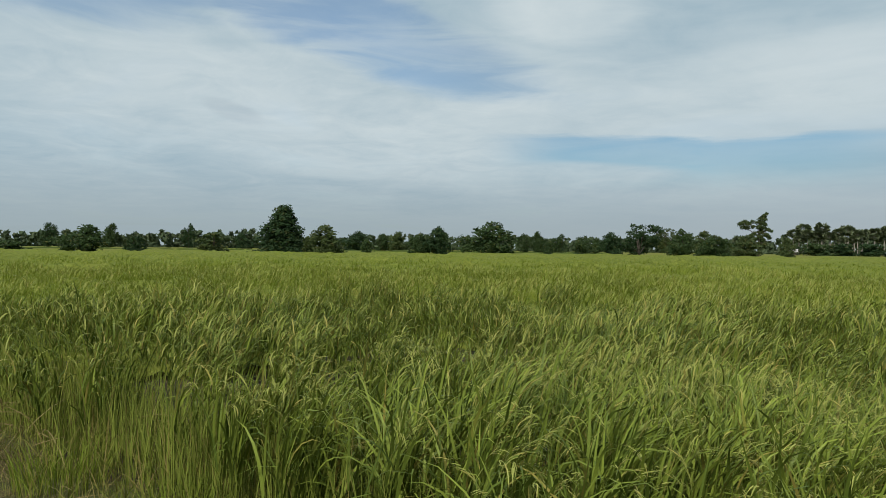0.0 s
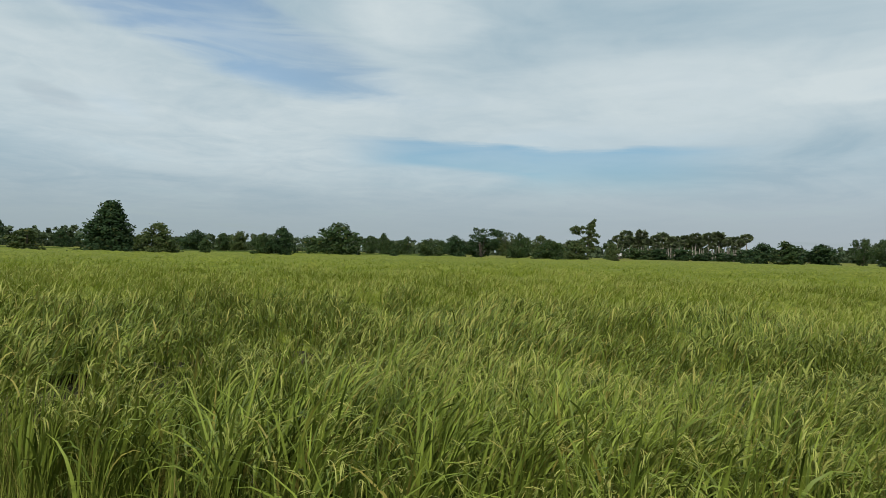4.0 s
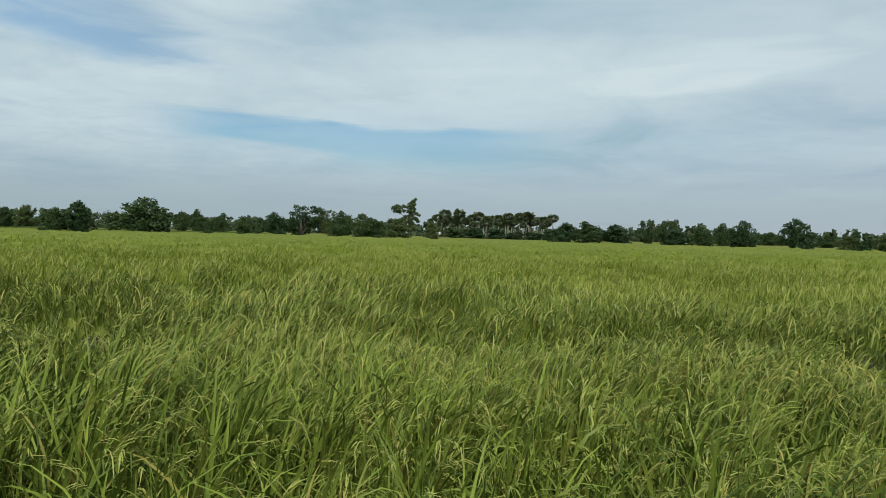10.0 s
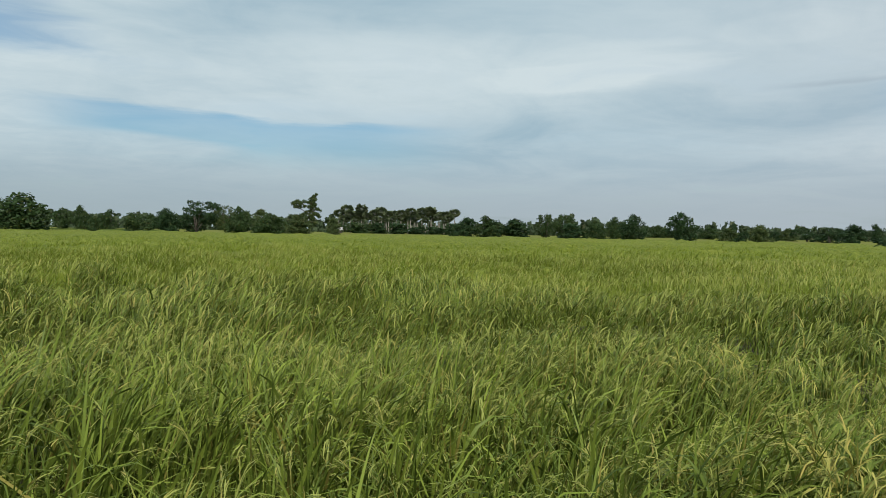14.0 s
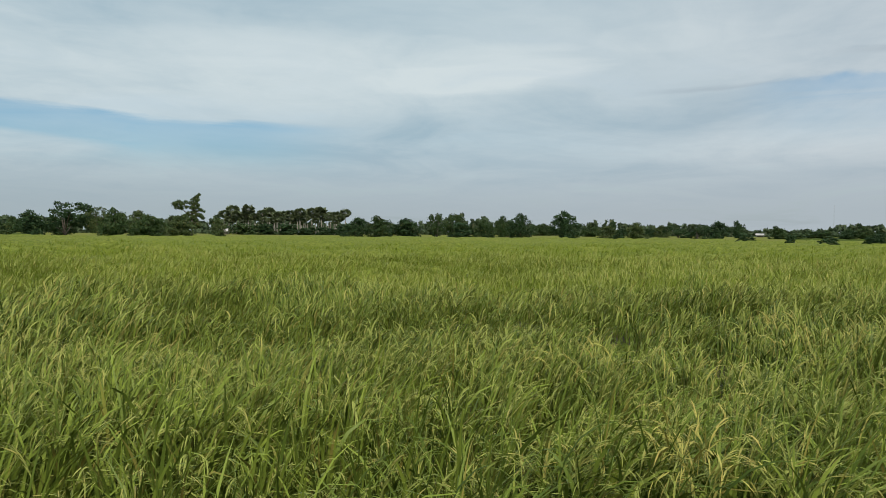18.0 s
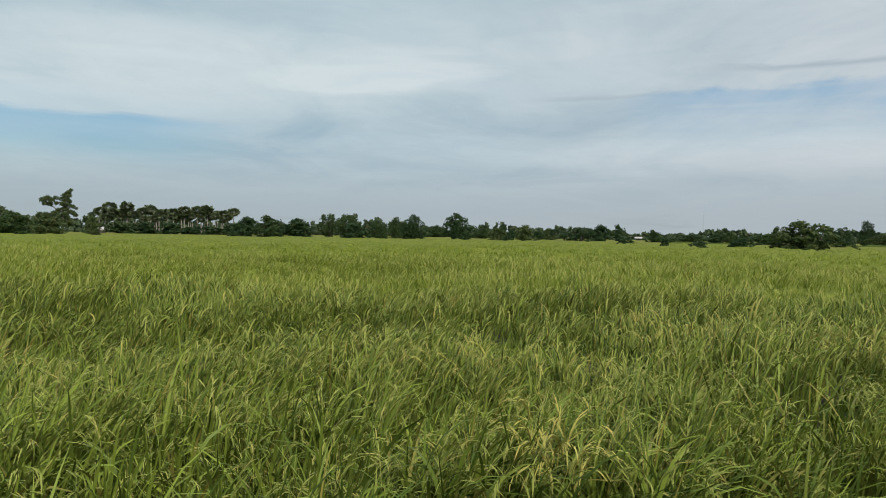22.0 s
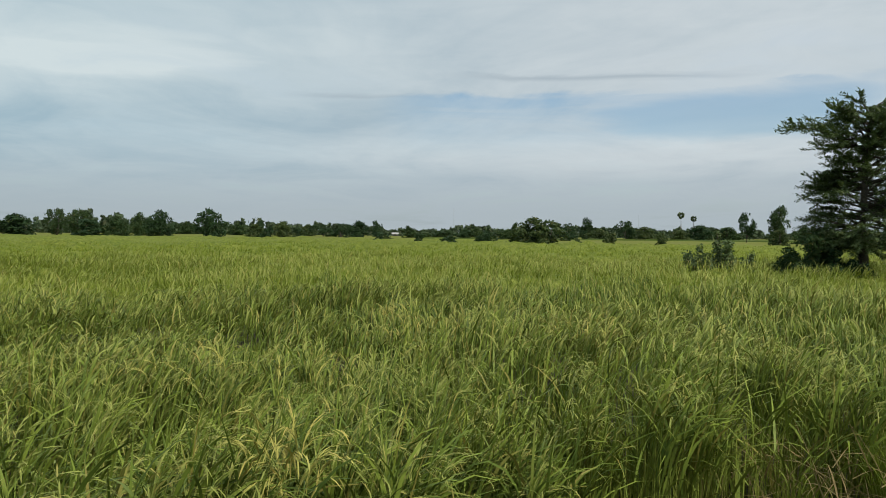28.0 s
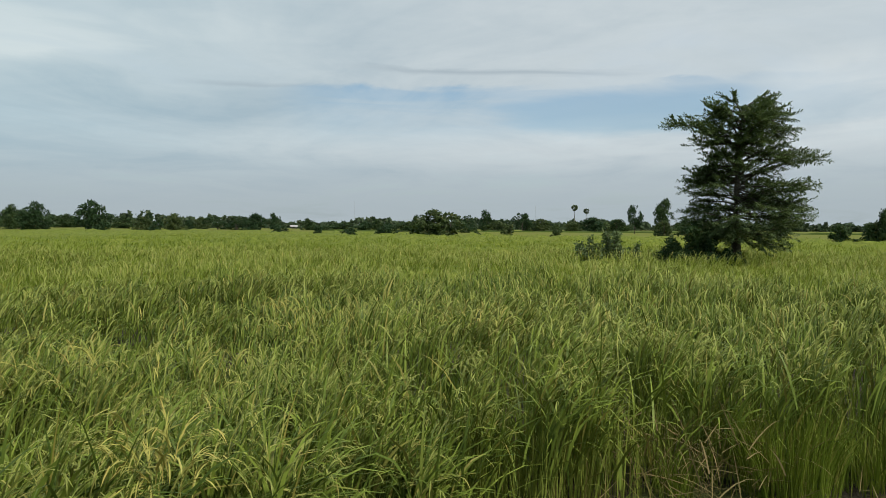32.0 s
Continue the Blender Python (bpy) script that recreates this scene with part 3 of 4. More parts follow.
def build_rice():
    rng = np.random.default_rng(7)
    # the closed mass of the crop further off: a rolling sheet a little under the leaf tips
    r = np.concatenate([np.geomspace(9, 60, 90), np.geomspace(63, 145, 48)])
    a = np.radians(np.linspace(-60, 140, 420))
    rr, aa = np.meshgrid(r, a, indexing="ij")
    x, y = rr * np.sin(aa), rr * np.cos(aa)
    z = canopy(x, y) - 0.30 + np.clip((rr - 24) / 30, 0, 1) * 0.27 - np.clip((16 - rr) / 7, 0, 1) * 0.6 + rng.normal(0, 1, rr.shape) * np.clip(0.02 + (rr - 18) * 0.002, 0.03, 0.075)
    z = np.where((inside(x, y) < 0.4) | (rr > field_end(np.degrees(aa))), -0.05, z)
    m = len(a)
    i, j = np.meshgrid(np.arange(len(r) - 1), np.arange(m - 1), indexing="ij")
    p = i * m + j
    tris = np.concatenate([np.stack([p, p + m + 1, p + 1], -1).reshape(-1, 3), np.stack([p, p + m, p + m + 1], -1).reshape(-1, 3)])[:, ::-1]
    field = tagged(new("rice_field", mesh_of("rice_field", np.stack([x, y, z], -1).reshape(-1, 3), tris, RICE_MASS_SHADED)),
                   "wide paddy field of ripening green rice with drooping leaves", "rice crop", kind="stuff")
    leaf, stem, ears = [edge_leaves(np.random.default_rng(77), 1.2, 8.0, 420, 0.6)], [edge_stems(rng, 1.2, 9.0, 900, 0.9)], []
    for r0, r1, hills, per, parts, segs, length, width, ear, low, thick in (
            (1.2, 3.8, 22, 16, (0.40, 0.58, 0.76), 6, 0.48, 0.0155, 0.36, 0.0, 0.0070),
            (3.8, 6.0, 17, 17, (0.48, 0.72), 5, 0.45, 0.0150, 0.48, 0.0, 0.0075),
            (6.0, 12.5, 13, 15, (0.66, 0.88), 5, 0.38, 0.0145, 0.75, 0.45, 0.0085)):
        l, st, e = tillers(rng, r0, r1, hills, per, parts, segs, length, width, ear, low, thick)
        leaf += l
        stem += st
        ears += ears_of(rng, e, r1 < 7, 0.0140, 5)
    l, st, e = tillers(rng, 12.5, 28.0, 15, 5, (0.78, 0.92), 2, 0.27, 0.0175, 0.85, 0.75, 0.010)
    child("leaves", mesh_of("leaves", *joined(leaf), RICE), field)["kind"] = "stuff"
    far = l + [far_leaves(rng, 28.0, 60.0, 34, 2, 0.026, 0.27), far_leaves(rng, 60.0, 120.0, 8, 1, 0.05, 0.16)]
    child("distant_leaves", mesh_of("distant_leaves", *joined(far), RICE_FAR_LIGHTENED), field)["kind"] = "stuff"
    ears += ears_of(rng, e, False, 0.014, 2)
    ripe = []
    for x, y, spread, count, height in ((2.82, 1.03, 0.14, 36, 0.76), (3.98, 1.90, 0.60, 24, 0.80), (6.1, 0.3, 0.30, 22, 0.80), (6.1, 1.6, 0.35, 22, 0.82)):
        ripe += ripe_patch(rng, x, y, spread, count, height)
    child("ears", mesh_of("ears", *joined(ears), EAR), field, "pale yellow-green drooping ears of grain")["kind"] = "stuff"
    child("ripe_ears", mesh_of("ripe_ears", *joined(ripe), RIPE_EAR), field, "heavy golden ears of ripe grain")["kind"] = "stuff"
    child("stems", mesh_of("stems", *joined(stem), STEM), field)["kind"] = "stuff"


build_rice()


def build_verge():
    rng = np.random.default_rng(8)
    n = 120000
    x, y = rng.uniform(-9, 9, n), rng.uniform(-6, 9, n)
    d = inside(x, y)
    patchy = value_noise(x * 0.9, y * 0.9, 31)
    keep = (d < 0.3) & (d > -3.2) & (rng.uniform(0, 1, n) < 0.25 + patchy) & (np.hypot(x - 0.3, y) > 0.7)
    x, y, d = x[keep], y[keep], d[keep]
    n = len(x)
    base = np.stack([x, y, np.full(n, -0.02)], -1)
    tall = np.clip(1 + d / 0.9, 0.0, 1) ** 2
    length = rng.uniform(0.05, 0.16, n) + tall * rng.uniform(0.05, 0.5, n)
    v, t = blades(base, rng.uniform(0, 6.3, n), np.abs(rng.normal(0.3, 0.25, n)), rng.uniform(0.2, 1.3, n), length, rng.uniform(0.003, 0.008, n), 3, rng.normal(0, 1, n), rng)
    tagged(new("verge_grass", mesh_of("verge_grass", v, t, VERGE)), "short rough green grass along the edge of the field", "grass", kind="stuff")
    n = 9000
    x, y = rng.uniform(-8, 9, n), rng.uniform(-5, 9, n)
    d = inside(x, y)
    keep = (d < 1.0) & (d > -2.5)
    x, y = x[keep], y[keep]
    n = len(x)
    base = np.stack([x, y, rng.uniform(0.005, 0.10, n)], -1)
    v, t = blades(base, rng.uniform(0, 6.3, n), rng.uniform(1.1, 1.6, n), rng.uniform(-0.2, 0.4, n), rng.uniform(0.1, 0.4, n), rng.uniform(0.004, 0.009, n), 2, rng.normal(0, 1, n), rng)
    pieces = [(v, t)]
    for px, py, count, wide in ((-1.15, 5.2, 260, 0.30), (4.85, -1.25, 150, 0.20), (5.00, -0.85, 60, 0.15), (-3.6, 5.3, 200, 0.5)):
        bx, by = px + rng.normal(0, wide, count), py + rng.normal(0, wide, count)
        pieces.append(blades(np.stack([bx, by, rng.uniform(0.02, 0.38, count)], -1), rng.uniform(0, 6.3, count), rng.uniform(0.6, 1.6, count), rng.uniform(0, 1.2, count), rng.uniform(0.2, 0.5, count), rng.uniform(0.004, 0.010, count), 4, rng.normal(0, 1, count), rng))
    v, t = joined(pieces)
    tagged(new("straw_litter", mesh_of("straw_litter", v, t, STRAW)), "dry brown straw lying on the earth under the rice", "straw", kind="stuff")


build_verge()


# ---- trees ----
def cards(centres, normals, size, rng, stretch=1.6):
    """Small bent leaf sprays: two triangles each."""
    n = len(centres)
    nr = normals + rng.normal(0, 0.55, (n, 3))
    nr /= np.linalg.norm(nr, axis=1)[:, None]
    t = np.cross(nr, rng.normal(0, 1, (n, 3)))
    t /= np.linalg.norm(t, axis=1)[:, None] + 1e-9
    b = np.cross(nr, t)
    s = size * rng.uniform(0.6, 1.35, n)
    l, w = (s * stretch / 2)[:, None], (s / 2)[:, None]
    k = rng.uniform(-0.25, 0.25, (n, 1))
    v = np.stack([centres - t * l, centres + b * w + t * l * k - nr * w * 0.3, centres + t * l, centres - b * w - t * l * k - nr * w * 0.3], 1)
    tri = np.array([(0, 1, 2), (0, 2, 3)])
    return v.reshape(-1, 3), (tri[None] + (np.arange(n) * 4)[:, None, None]).reshape(-1, 3)


def lobe_cloud(lobes, count, rng, up=0.35):
    """Leaf places on the shells of many lobes (x, y, z, radius), fewer underneath, with their outward ways."""
    lobes = np.array(lobes)
    p = lobes[:, 3] ** 2
    k = rng.choice(len(lobes), count, p=p / p.sum())
    d = rng.normal(0, 1, (count, 3))
    d[:, 2] += up
    d /= np.linalg.norm(d, axis=1)[:, None]
    r = lobes[k, 3] * rng.uniform(0.55, 1.08, count) * (0.85 + 0.3 * rng.uniform(0, 1, count) ** 3)
    c = lobes[k, :3] + d * r[:, None] * np.array([1, 1, 0.8])
    return c, d


def crown_profile(kind, s):
    """The crown's half-width, in parts of its greatest, at the height s (0 foot, 1 top)."""
    if kind in ("round", "olive", "deep"):
        return 0.45 + 0.60 * math.sin(math.pi * min(1, s * 0.85 + 0.15)) - 0.32 * s ** 3
    if kind == "bush":
        return math.sqrt(max(0.02, 1 - s * s * 0.92))
    if kind == "big":
        return (1.0 - 0.88 * s ** 1.15) * (0.90 + 0.12 * math.sin(s * 26))
    if kind == "tall":
        return 0.30 + 0.70 * math.sin(math.pi * min(1, s * 0.80 + 0.10))
    if kind == "thin":
        return 0.45 + 0.55 * math.sin(math.pi * min(1, s * 0.8 + 0.1))
    return 0.62 + 0.38 * math.sin(math.pi * (s * 1.1 - 0.15)) - 0.5 * max(0, s - 0.75)      # open: uneven, wide above the middle


def make_tree(kind, seed, mat, label):
    """A tree or shrub of 1 m height and 1 m width, to be scaled where it stands: trunk, limbs, crown."""
    rng = np.random.default_rng(seed)
    foot = {"bush": 0.0, "round": 0.03, "big": 0.02, "tall": 0.06, "thin": 0.30, "open": 0.12}[kind]
    lobes = []
    wander = 0.015 if kind in ("tall", "thin", "big") else 0.08
    drift = (rng.normal(0, wander), rng.normal(0, wander), rng.uniform(0, 6))
    count = {"bush": 28, "round": 46, "big": 110, "tall": 30, "thin": 24, "open": 40}[kind]
    for i in range(count):
        s = (i + rng.uniform(0, 0.9)) / count
        w = max(0.08, crown_profile(kind, s)) * 0.5
        rad = rng.uniform(0.06, 0.14 if kind == "big" else 0.19) * (0.95 if kind == "open" else 1.1 if kind in ("thin", "tall") else 1.0)
        a = i * 2.399 if kind == "big" else rng.uniform(0, 6.283)
        q = (rng.uniform(0.6, 1) if kind == "big" else rng.uniform(0.05, 1) ** 0.35) * max(0.0, w - rad * 0.45)
        lobes.append((math.cos(a) * q + drift[0] * math.sin(s * 5 + drift[2]), math.sin(a) * q + drift[1] * math.sin(s * 4 + drift[2]), foot + (1 - foot - rad * 0.72) * s + rad * 0.25, rad))
    for i in range(0 if kind in ("thin", "open") else 7):
        s = (i + 0.5) / 8
        lobes.append((rng.normal(0, 0.05), rng.normal(0, 0.05), 0.08 + 0.72 * s, 0.26 * max(0.3, crown_profile(kind, s))))
    top = max(l[2] + l[3] * 0.8 for l in lobes)
    lobes = [(x, y, z / top, r) for x, y, z, r in lobes]
    root = tagged(new("tree" if kind != "bush" else "shrub"), label, "tree" if kind != "bush" else "shrub")
    bend = rng.normal(0, 0.03, 2)
    spine = [(bend[0] * k, bend[1] * k, -0.02 + 0.80 * k / 4) for k in range(5)]
    child("trunk", mesh_of("trunk", *tube(spine, [0.026, 0.021, 0.017, 0.011, 0.005], 6), BARK), root)
    for i in range(2 if kind == "bush" else 4):
        x, y, z, r = lobes[int(rng.integers(len(lobes)))]
        z0 = foot * 0.6 + 0.35 * max(0.05, z - foot) * rng.uniform(0.4, 1)
        child("limb", mesh_of("limb", *tube([(0, 0, z0), (x * 0.45, y * 0.45, z0 + (z - z0) * 0.6), (x, y, z)], [0.014, 0.010, 0.004], 5), BARK), root)
    n = {"bush": 1700, "round": 3300, "big": 8000, "tall": 3300, "thin": 2200, "open": 3300}[kind]
    c, d = lobe_cloud(lobes, n, rng, 0.2 if kind == "big" else 0.4)
    c[:, 2] = np.maximum(c[:, 2], 0.015)
    v, t = cards(c, d, {"bush": 0.060, "round": 0.041, "big": 0.030, "tall": 0.039, "thin": 0.036, "open": 0.033}[kind], rng)
    child("crown", mesh_of("crown", v, t, mat, False), root)
    return root


LABELS = {"round": "rounded green broadleaf tree at the edge of the rice", "bush": "low dense green shrub among the paddies", "big": "large dark green tree with a dense cone-shaped crown",
          "tall": "tall narrow dark green tree in the distance", "thin": "slender tree with a small open crown", "open": "spreading tree with an open feathery crown"}
STOCK = {}
for number, (kind, mat) in enumerate((("round", GREEN), ("round", DEEP), ("round", OLIVE), ("round", DEEP), ("round", GREEN), ("round", OLIVE), ("round", GREEN), ("bush", GREEN), ("bush", DEEP), ("bush", OLIVE), ("big", DEEP), ("tall", DEEP), ("tall", GREEN), ("thin", DEEP), ("open", GREEN), ("open", DEEP), ("open", OLIVE))):
    STOCK.setdefault(kind, []).append(make_tree(kind, 40 + number, mat, LABELS[kind]))
PLACED = {}


def tree(kind, az, dist, height, width):
    """Stands a tree of that height and width at a bearing (degrees clockwise from +y) and a distance."""
    k = PLACED.get(kind, 0)
    PLACED[kind] = k + 1
    stock = STOCK[kind][(k * 3 + k // 5) % len(STOCK[kind])]
    spread = 1.38 if kind in ("round", "open") else 1.55 if kind == "big" else 1.2
    at = Matrix.Translation((dist * math.sin(radians(az)), dist * math.cos(radians(az)), 0)) @ Matrix.Rotation(k * 2.4 + 0.7, 4, "Z") @ Matrix.Diagonal((width * spread, width * spread, height * 1.02, 1))
    if k < len(STOCK[kind]):
        stock = STOCK[kind][k]
        stock.matrix_basis = at
        return stock
    ob = copy_thing(stock, Matrix.Identity(4))
    ob.matrix_basis = at
    return ob


tree("tall", -29.88, 300, 9.9, 5.1)
tree("round", -27.71, 91, 4.0, 4.7)
tree("tall", -25.88, 280, 9.6, 5.1)
tree("bush", -32.14, 121, 2.2, 4.7)
tree("bush", -24.17, 96, 2.7, 3.0)
tree("tall", -20.39, 320, 11.3, 5.2)
tree("bush", -18.58, 107, 3.6, 4.5)
tree("round", -16.29, 280, 6.9, 5.3)
tree("big", -13.16, 93, 7.1, 6.4)
tree("round", -9.63, 91, 4.5, 4.6)
tree("bush", -6.34, 108, 2.9, 2.7)
tree("round", -7.12, 220, 6.9, 7.9)
tree("round", -4.92, 230, 6.3, 5.6)
tree("round", -3.74, 220, 6.9, 5.4)
tree("round", -2.03, 102, 3.9, 3.2)
tree("round", -0.42, 101, 4.8, 3.4)
tree("round", 3.98, 120, 6.4, 7.9)
tree("open", 6.71, 180, 5.6, 3.5)
tree("round", 7.93, 190, 6.6, 3.6)
tree("bush", 8.78, 123, 3.1, 2.5)
tree("round", 9.64, 210, 6.3, 4.6)
tree("round", 11.53, 136, 4.2, 4.3)
tree("tall", 12.66, 230, 5.9, 2.7)
tree("round", 13.83, 129, 5.0, 4.3)
tree("open", 16.03, 131, 6.4, 5.8)
tree("open", 18.13, 170, 7.0, 4.4)
tree("round", 19.14, 122, 5.3, 3.8)
tree("round", 20.86, 160, 6.0, 4.6)
tree("round", 21.74, 120, 4.3, 4.5)
tree("round", 23.62, 130, 4.3, 4.6)
tree("round", 26.75, 149, 4.4, 2.7)
tree("round", 37.66, 150, 4.9, 4.9)
tree("round", 39.61, 150, 5.3, 5.6)
tree("round", 41.64, 150, 4.7, 6.6)
tree("open", 44.29, 170, 6.4, 4.0)
tree("open", 45.82, 165, 6.2, 4.7)
tree("bush", 46.41, 150, 3.9, 6.1)
tree("round", 48.31, 150, 4.7, 4.1)
tree("round", 49.89, 170, 5.9, 3.9)
tree("round", 51.28, 139, 5.7, 4.2)
tree("round", 53.00, 320, 6.3, 9.3)
tree("round", 54.94, 133, 6.0, 4.8)
tree("round", 56.81, 240, 4.7, 5.6)
tree("round", 58.39, 127, 3.1, 4.0)
tree("tall", 58.68, 260, 6.2, 2.7)
tree("bush", 59.46, 108, 2.5, 2.1)
tree("round", 60.61, 129, 3.8, 3.5)
tree("round", 61.72, 220, 3.5, 2.9)
tree("round", 62.59, 210, 4.3, 4.2)
tree("open", 63.73, 190, 4.1, 4.8)
tree("open", 65.22, 170, 4.0, 3.5)
tree("round", 66.61, 125, 3.9, 3.5)
tree("tall", 68.15, 210, 5.6, 3.4)
tree("bush", 68.63, 88, 1.8, 2.8)
tree("round", 70.86, 180, 3.8, 3.6)
tree("bush", 71.84, 70, 1.7, 1.4)
tree("round", 73.45, 200, 2.9, 10.2)
tree("bush", 74.31, 68, 1.4, 2.4)
tree("round", 75.40, 180, 3.1, 3.8)
tree("round", 76.44, 180, 3.7, 3.1)
tree("round", 77.37, 78, 2.1, 2.0)
tree("round", 78.95, 150, 2.9, 6.0)
tree("tall", 79.53, 200, 5.3, 2.5)
tree("round", 81.44, 67, 3.3, 3.7)
tree("bush", 82.36, 66, 3.0, 3.4)
tree("open", 83.78, 130, 3.9, 3.6)
tree("tall", 85.42, 180, 6.3, 2.7)
tree("bush", 84.91, 62, 1.4, 1.0)
tree("round", 86.29, 160, 3.2, 4.9)
tree("bush", 87.55, 68, 1.9, 1.6)
tree("open", 88.52, 150, 4.8, 3.2)
tree("round", 90.03, 200, 4.2, 6.4)
tree("bush", 91.31, 71, 2.0, 1.2)
tree("round", 92.59, 190, 3.5, 5.5)
tree("round", 94.28, 200, 4.8, 7.3)
tree("round", 96.09, 180, 4.0, 5.9)
tree("thin", 97.47, 122, 5.6, 2.6)
tree("tall", 99.62, 120, 6.6, 3.2)
tree("bush", 99.88, 64, 2.3, 1.9)
tree("round", 101.31, 110, 3.3, 2.8)
tree("tall", 108.01, 110, 5.3, 2.8)
tree("bush", 111.99, 55, 2.0, 1.7)
tree("bush", 113.77, 55, 2.1, 2.1)
tree("round", 114.69, 55, 3.0, 1.6)



def at_bearing(az, dist, z=0.0):
    return Vector((dist * math.sin(radians(az)), dist * math.cos(radians(az)), z))


def make_lone():
    """The tall lopsided tree that stands over the row: a bare leaning stem, a high clump, one clump on a long side limb."""
    rng = np.random.default_rng(71)
    root = tagged(new("tree"), "tall thin tree with a lopsided crown of separate clumps", "tree")
    child("trunk", mesh_of("trunk", *tube([(-0.1, 0, -0.1), (0.1, 0, 2.5), (-0.1, 0.1, 5.0), (0.3, 0, 7.0), (0.5, 0, 8.6)], [0.26, 0.22, 0.17, 0.10, 0.04], 8), BARK), root)
    for a, b, c in (((0, 0, 4.6), (-1.6, 0.2, 5.9), (-3.0, 0, 6.6)), ((0, 0, 5.2), (0.9, 0.1, 5.6), (1.7, 0.1, 5.9)), ((0, 0, 3.0), (-0.7, 0, 3.8), (-1.3, 0, 4.2)), ((0, 0, 3.2), (0.8, 0, 3.6), (1.6, 0, 3.9))):
        child("limb", mesh_of("limb", *tube([a, b, c], [0.12, 0.08, 0.03], 6), BARK), root)
    lobes = [(-3.3, 0, 7.2, 0.7), (-2.6, 0.2, 7.5, 0.75), (-1.9, -0.2, 7.1, 0.7), (-3.0, 0.1, 6.5, 0.6), (-2.1, 0.2, 6.4, 0.6), (-1.2, 0.1, 7.6, 0.55), (-1.1, 0, 6.6, 0.5),
             (1.35, 0, 9.2, 0.45), (0.9, 0.1, 8.7, 0.6), (0.4, 0.2, 8.1, 0.7), (1.1, -0.2, 8.0, 0.6), (-0.2, 0, 7.4, 0.6), (0.6, 0.2, 7.2, 0.75), (1.2, 0, 7.0, 0.5), (0.0, -0.2, 6.5, 0.7), (0.9, 0.1, 6.2, 0.7), (1.7, 0, 6.0, 0.55),
             (2.3, 0.1, 5.7, 0.4), (0.3, 0.3, 5.5, 0.75), (-0.7, 0.1, 5.3, 0.6), (-1.4, 0, 4.8, 0.5), (1.2, 0.1, 5.0, 0.65), (0.2, -0.2, 4.6, 0.7), (1.8, 0, 4.6, 0.45), (-0.6, 0.1, 4.1, 0.55), (0.7, 0.2, 3.9, 0.7), (0.0, 0, 3.2, 0.6), (1.2, 0, 3.1, 0.55), (-0.7, 0, 2.7, 0.5)]
    c, d = lobe_cloud(lobes, 4200, rng, 0.5)
    child("crown", mesh_of("crown", *cards(c, d, 0.21, rng), OLIVE, False), root)
    az = radians(24.75)
    root.matrix_basis = Matrix.Translation(at_bearing(24.75, 150)) @ Matrix.Rotation(-az, 4, "Z")


def make_palm(head=1.0, leaves=64):
    """A sugar palm of 10 m: a bare grey stem, a round head of stiff fan leaves."""
    rng = np.random.default_rng(72)
    root = tagged(new("palm"), "tall sugar palm with grey stem and round head of leaves", "palm tree", "sugar palms beyond the rice")
    child("trunk", mesh_of("trunk", *tube([(0, 0, -0.1), (0.05, 0, 2.5), (-0.05, 0.05, 5), (0, 0, 8.6)], [0.26, 0.20, 0.17, 0.16], 8), PALE_BARK), root)
    pieces = []
    for k in range(leaves):
        d = Vector(rng.normal(0, 1, 3))
        d.z = d.z * 1.0 + 0.15
        d.normalize()
        side = d.cross(Vector((0, 0, 1))).normalized()
        side.rotate(Matrix.Rotation(rng.uniform(-1.5, 1.5), 3, d))
        nor = side.cross(d)
        tip = Vector((0, 0, 8.55)) + d * rng.uniform(0.75, 1.05) * head
        vs, ts = [Vector((0, 0, 8.55)) + d * 0.25 + side * 0.02, Vector((0, 0, 8.55)) + d * 0.25 - side * 0.02, tip], [(0, 1, 2)]
        for m in range(9):
            a = -1.35 + 2.7 * m / 8
            r = 1.05 * rng.uniform(0.8, 1.05) * head
            e = tip + (d * math.cos(a) + side * math.sin(a)) * r + nor * (-0.14 * abs(a))
            w = (d * -math.sin(a) + side * math.cos(a)) * 0.16 * head
            j = len(vs)
            vs += [tip - d * 0.03, tip + (e - tip) * 0.6 + w, e, tip + (e - tip) * 0.6 - w]
            ts += [(j, j + 1, j + 2), (j, j + 2, j + 3)]
        pieces.append((np.array([tuple(v) for v in vs]), np.array(ts)))
    child("crown", mesh_of("crown", *joined(pieces), PALM, False), root)
    return root


def build_palms():
    rng = np.random.default_rng(73)
    first, single = make_palm(), make_palm(0.66, 44)
    spots = [(27.1 + 9.5 * (k + rng.uniform(-0.3, 0.3)) / 32, rng.uniform(236, 275), rng.uniform(0.80, 1.07)) for k in range(33)]
    spots += [(27.3 + 9.0 * (k + rng.uniform(-0.4, 0.4)) / 17, rng.uniform(232, 262), rng.uniform(0.60, 0.80)) for k in range(18)]
    spots += [(92.70, 220, 0.92), (93.65, 220, 0.80)]
    for k, (az, dist, size) in enumerate(spots):
        wide = 1.28 if k < 51 else 1.0
        m = Matrix.Translation(at_bearing(az, dist)) @ Matrix.Rotation(k * 1.9, 4, "Z") @ Matrix.Diagonal((wide * size, wide * size, size * 1.02, 1))
        ob = first if k == 0 else single if k == 51 else copy_thing(first if k < 51 else single, Matrix.Identity(4))
        ob.matrix_basis = m


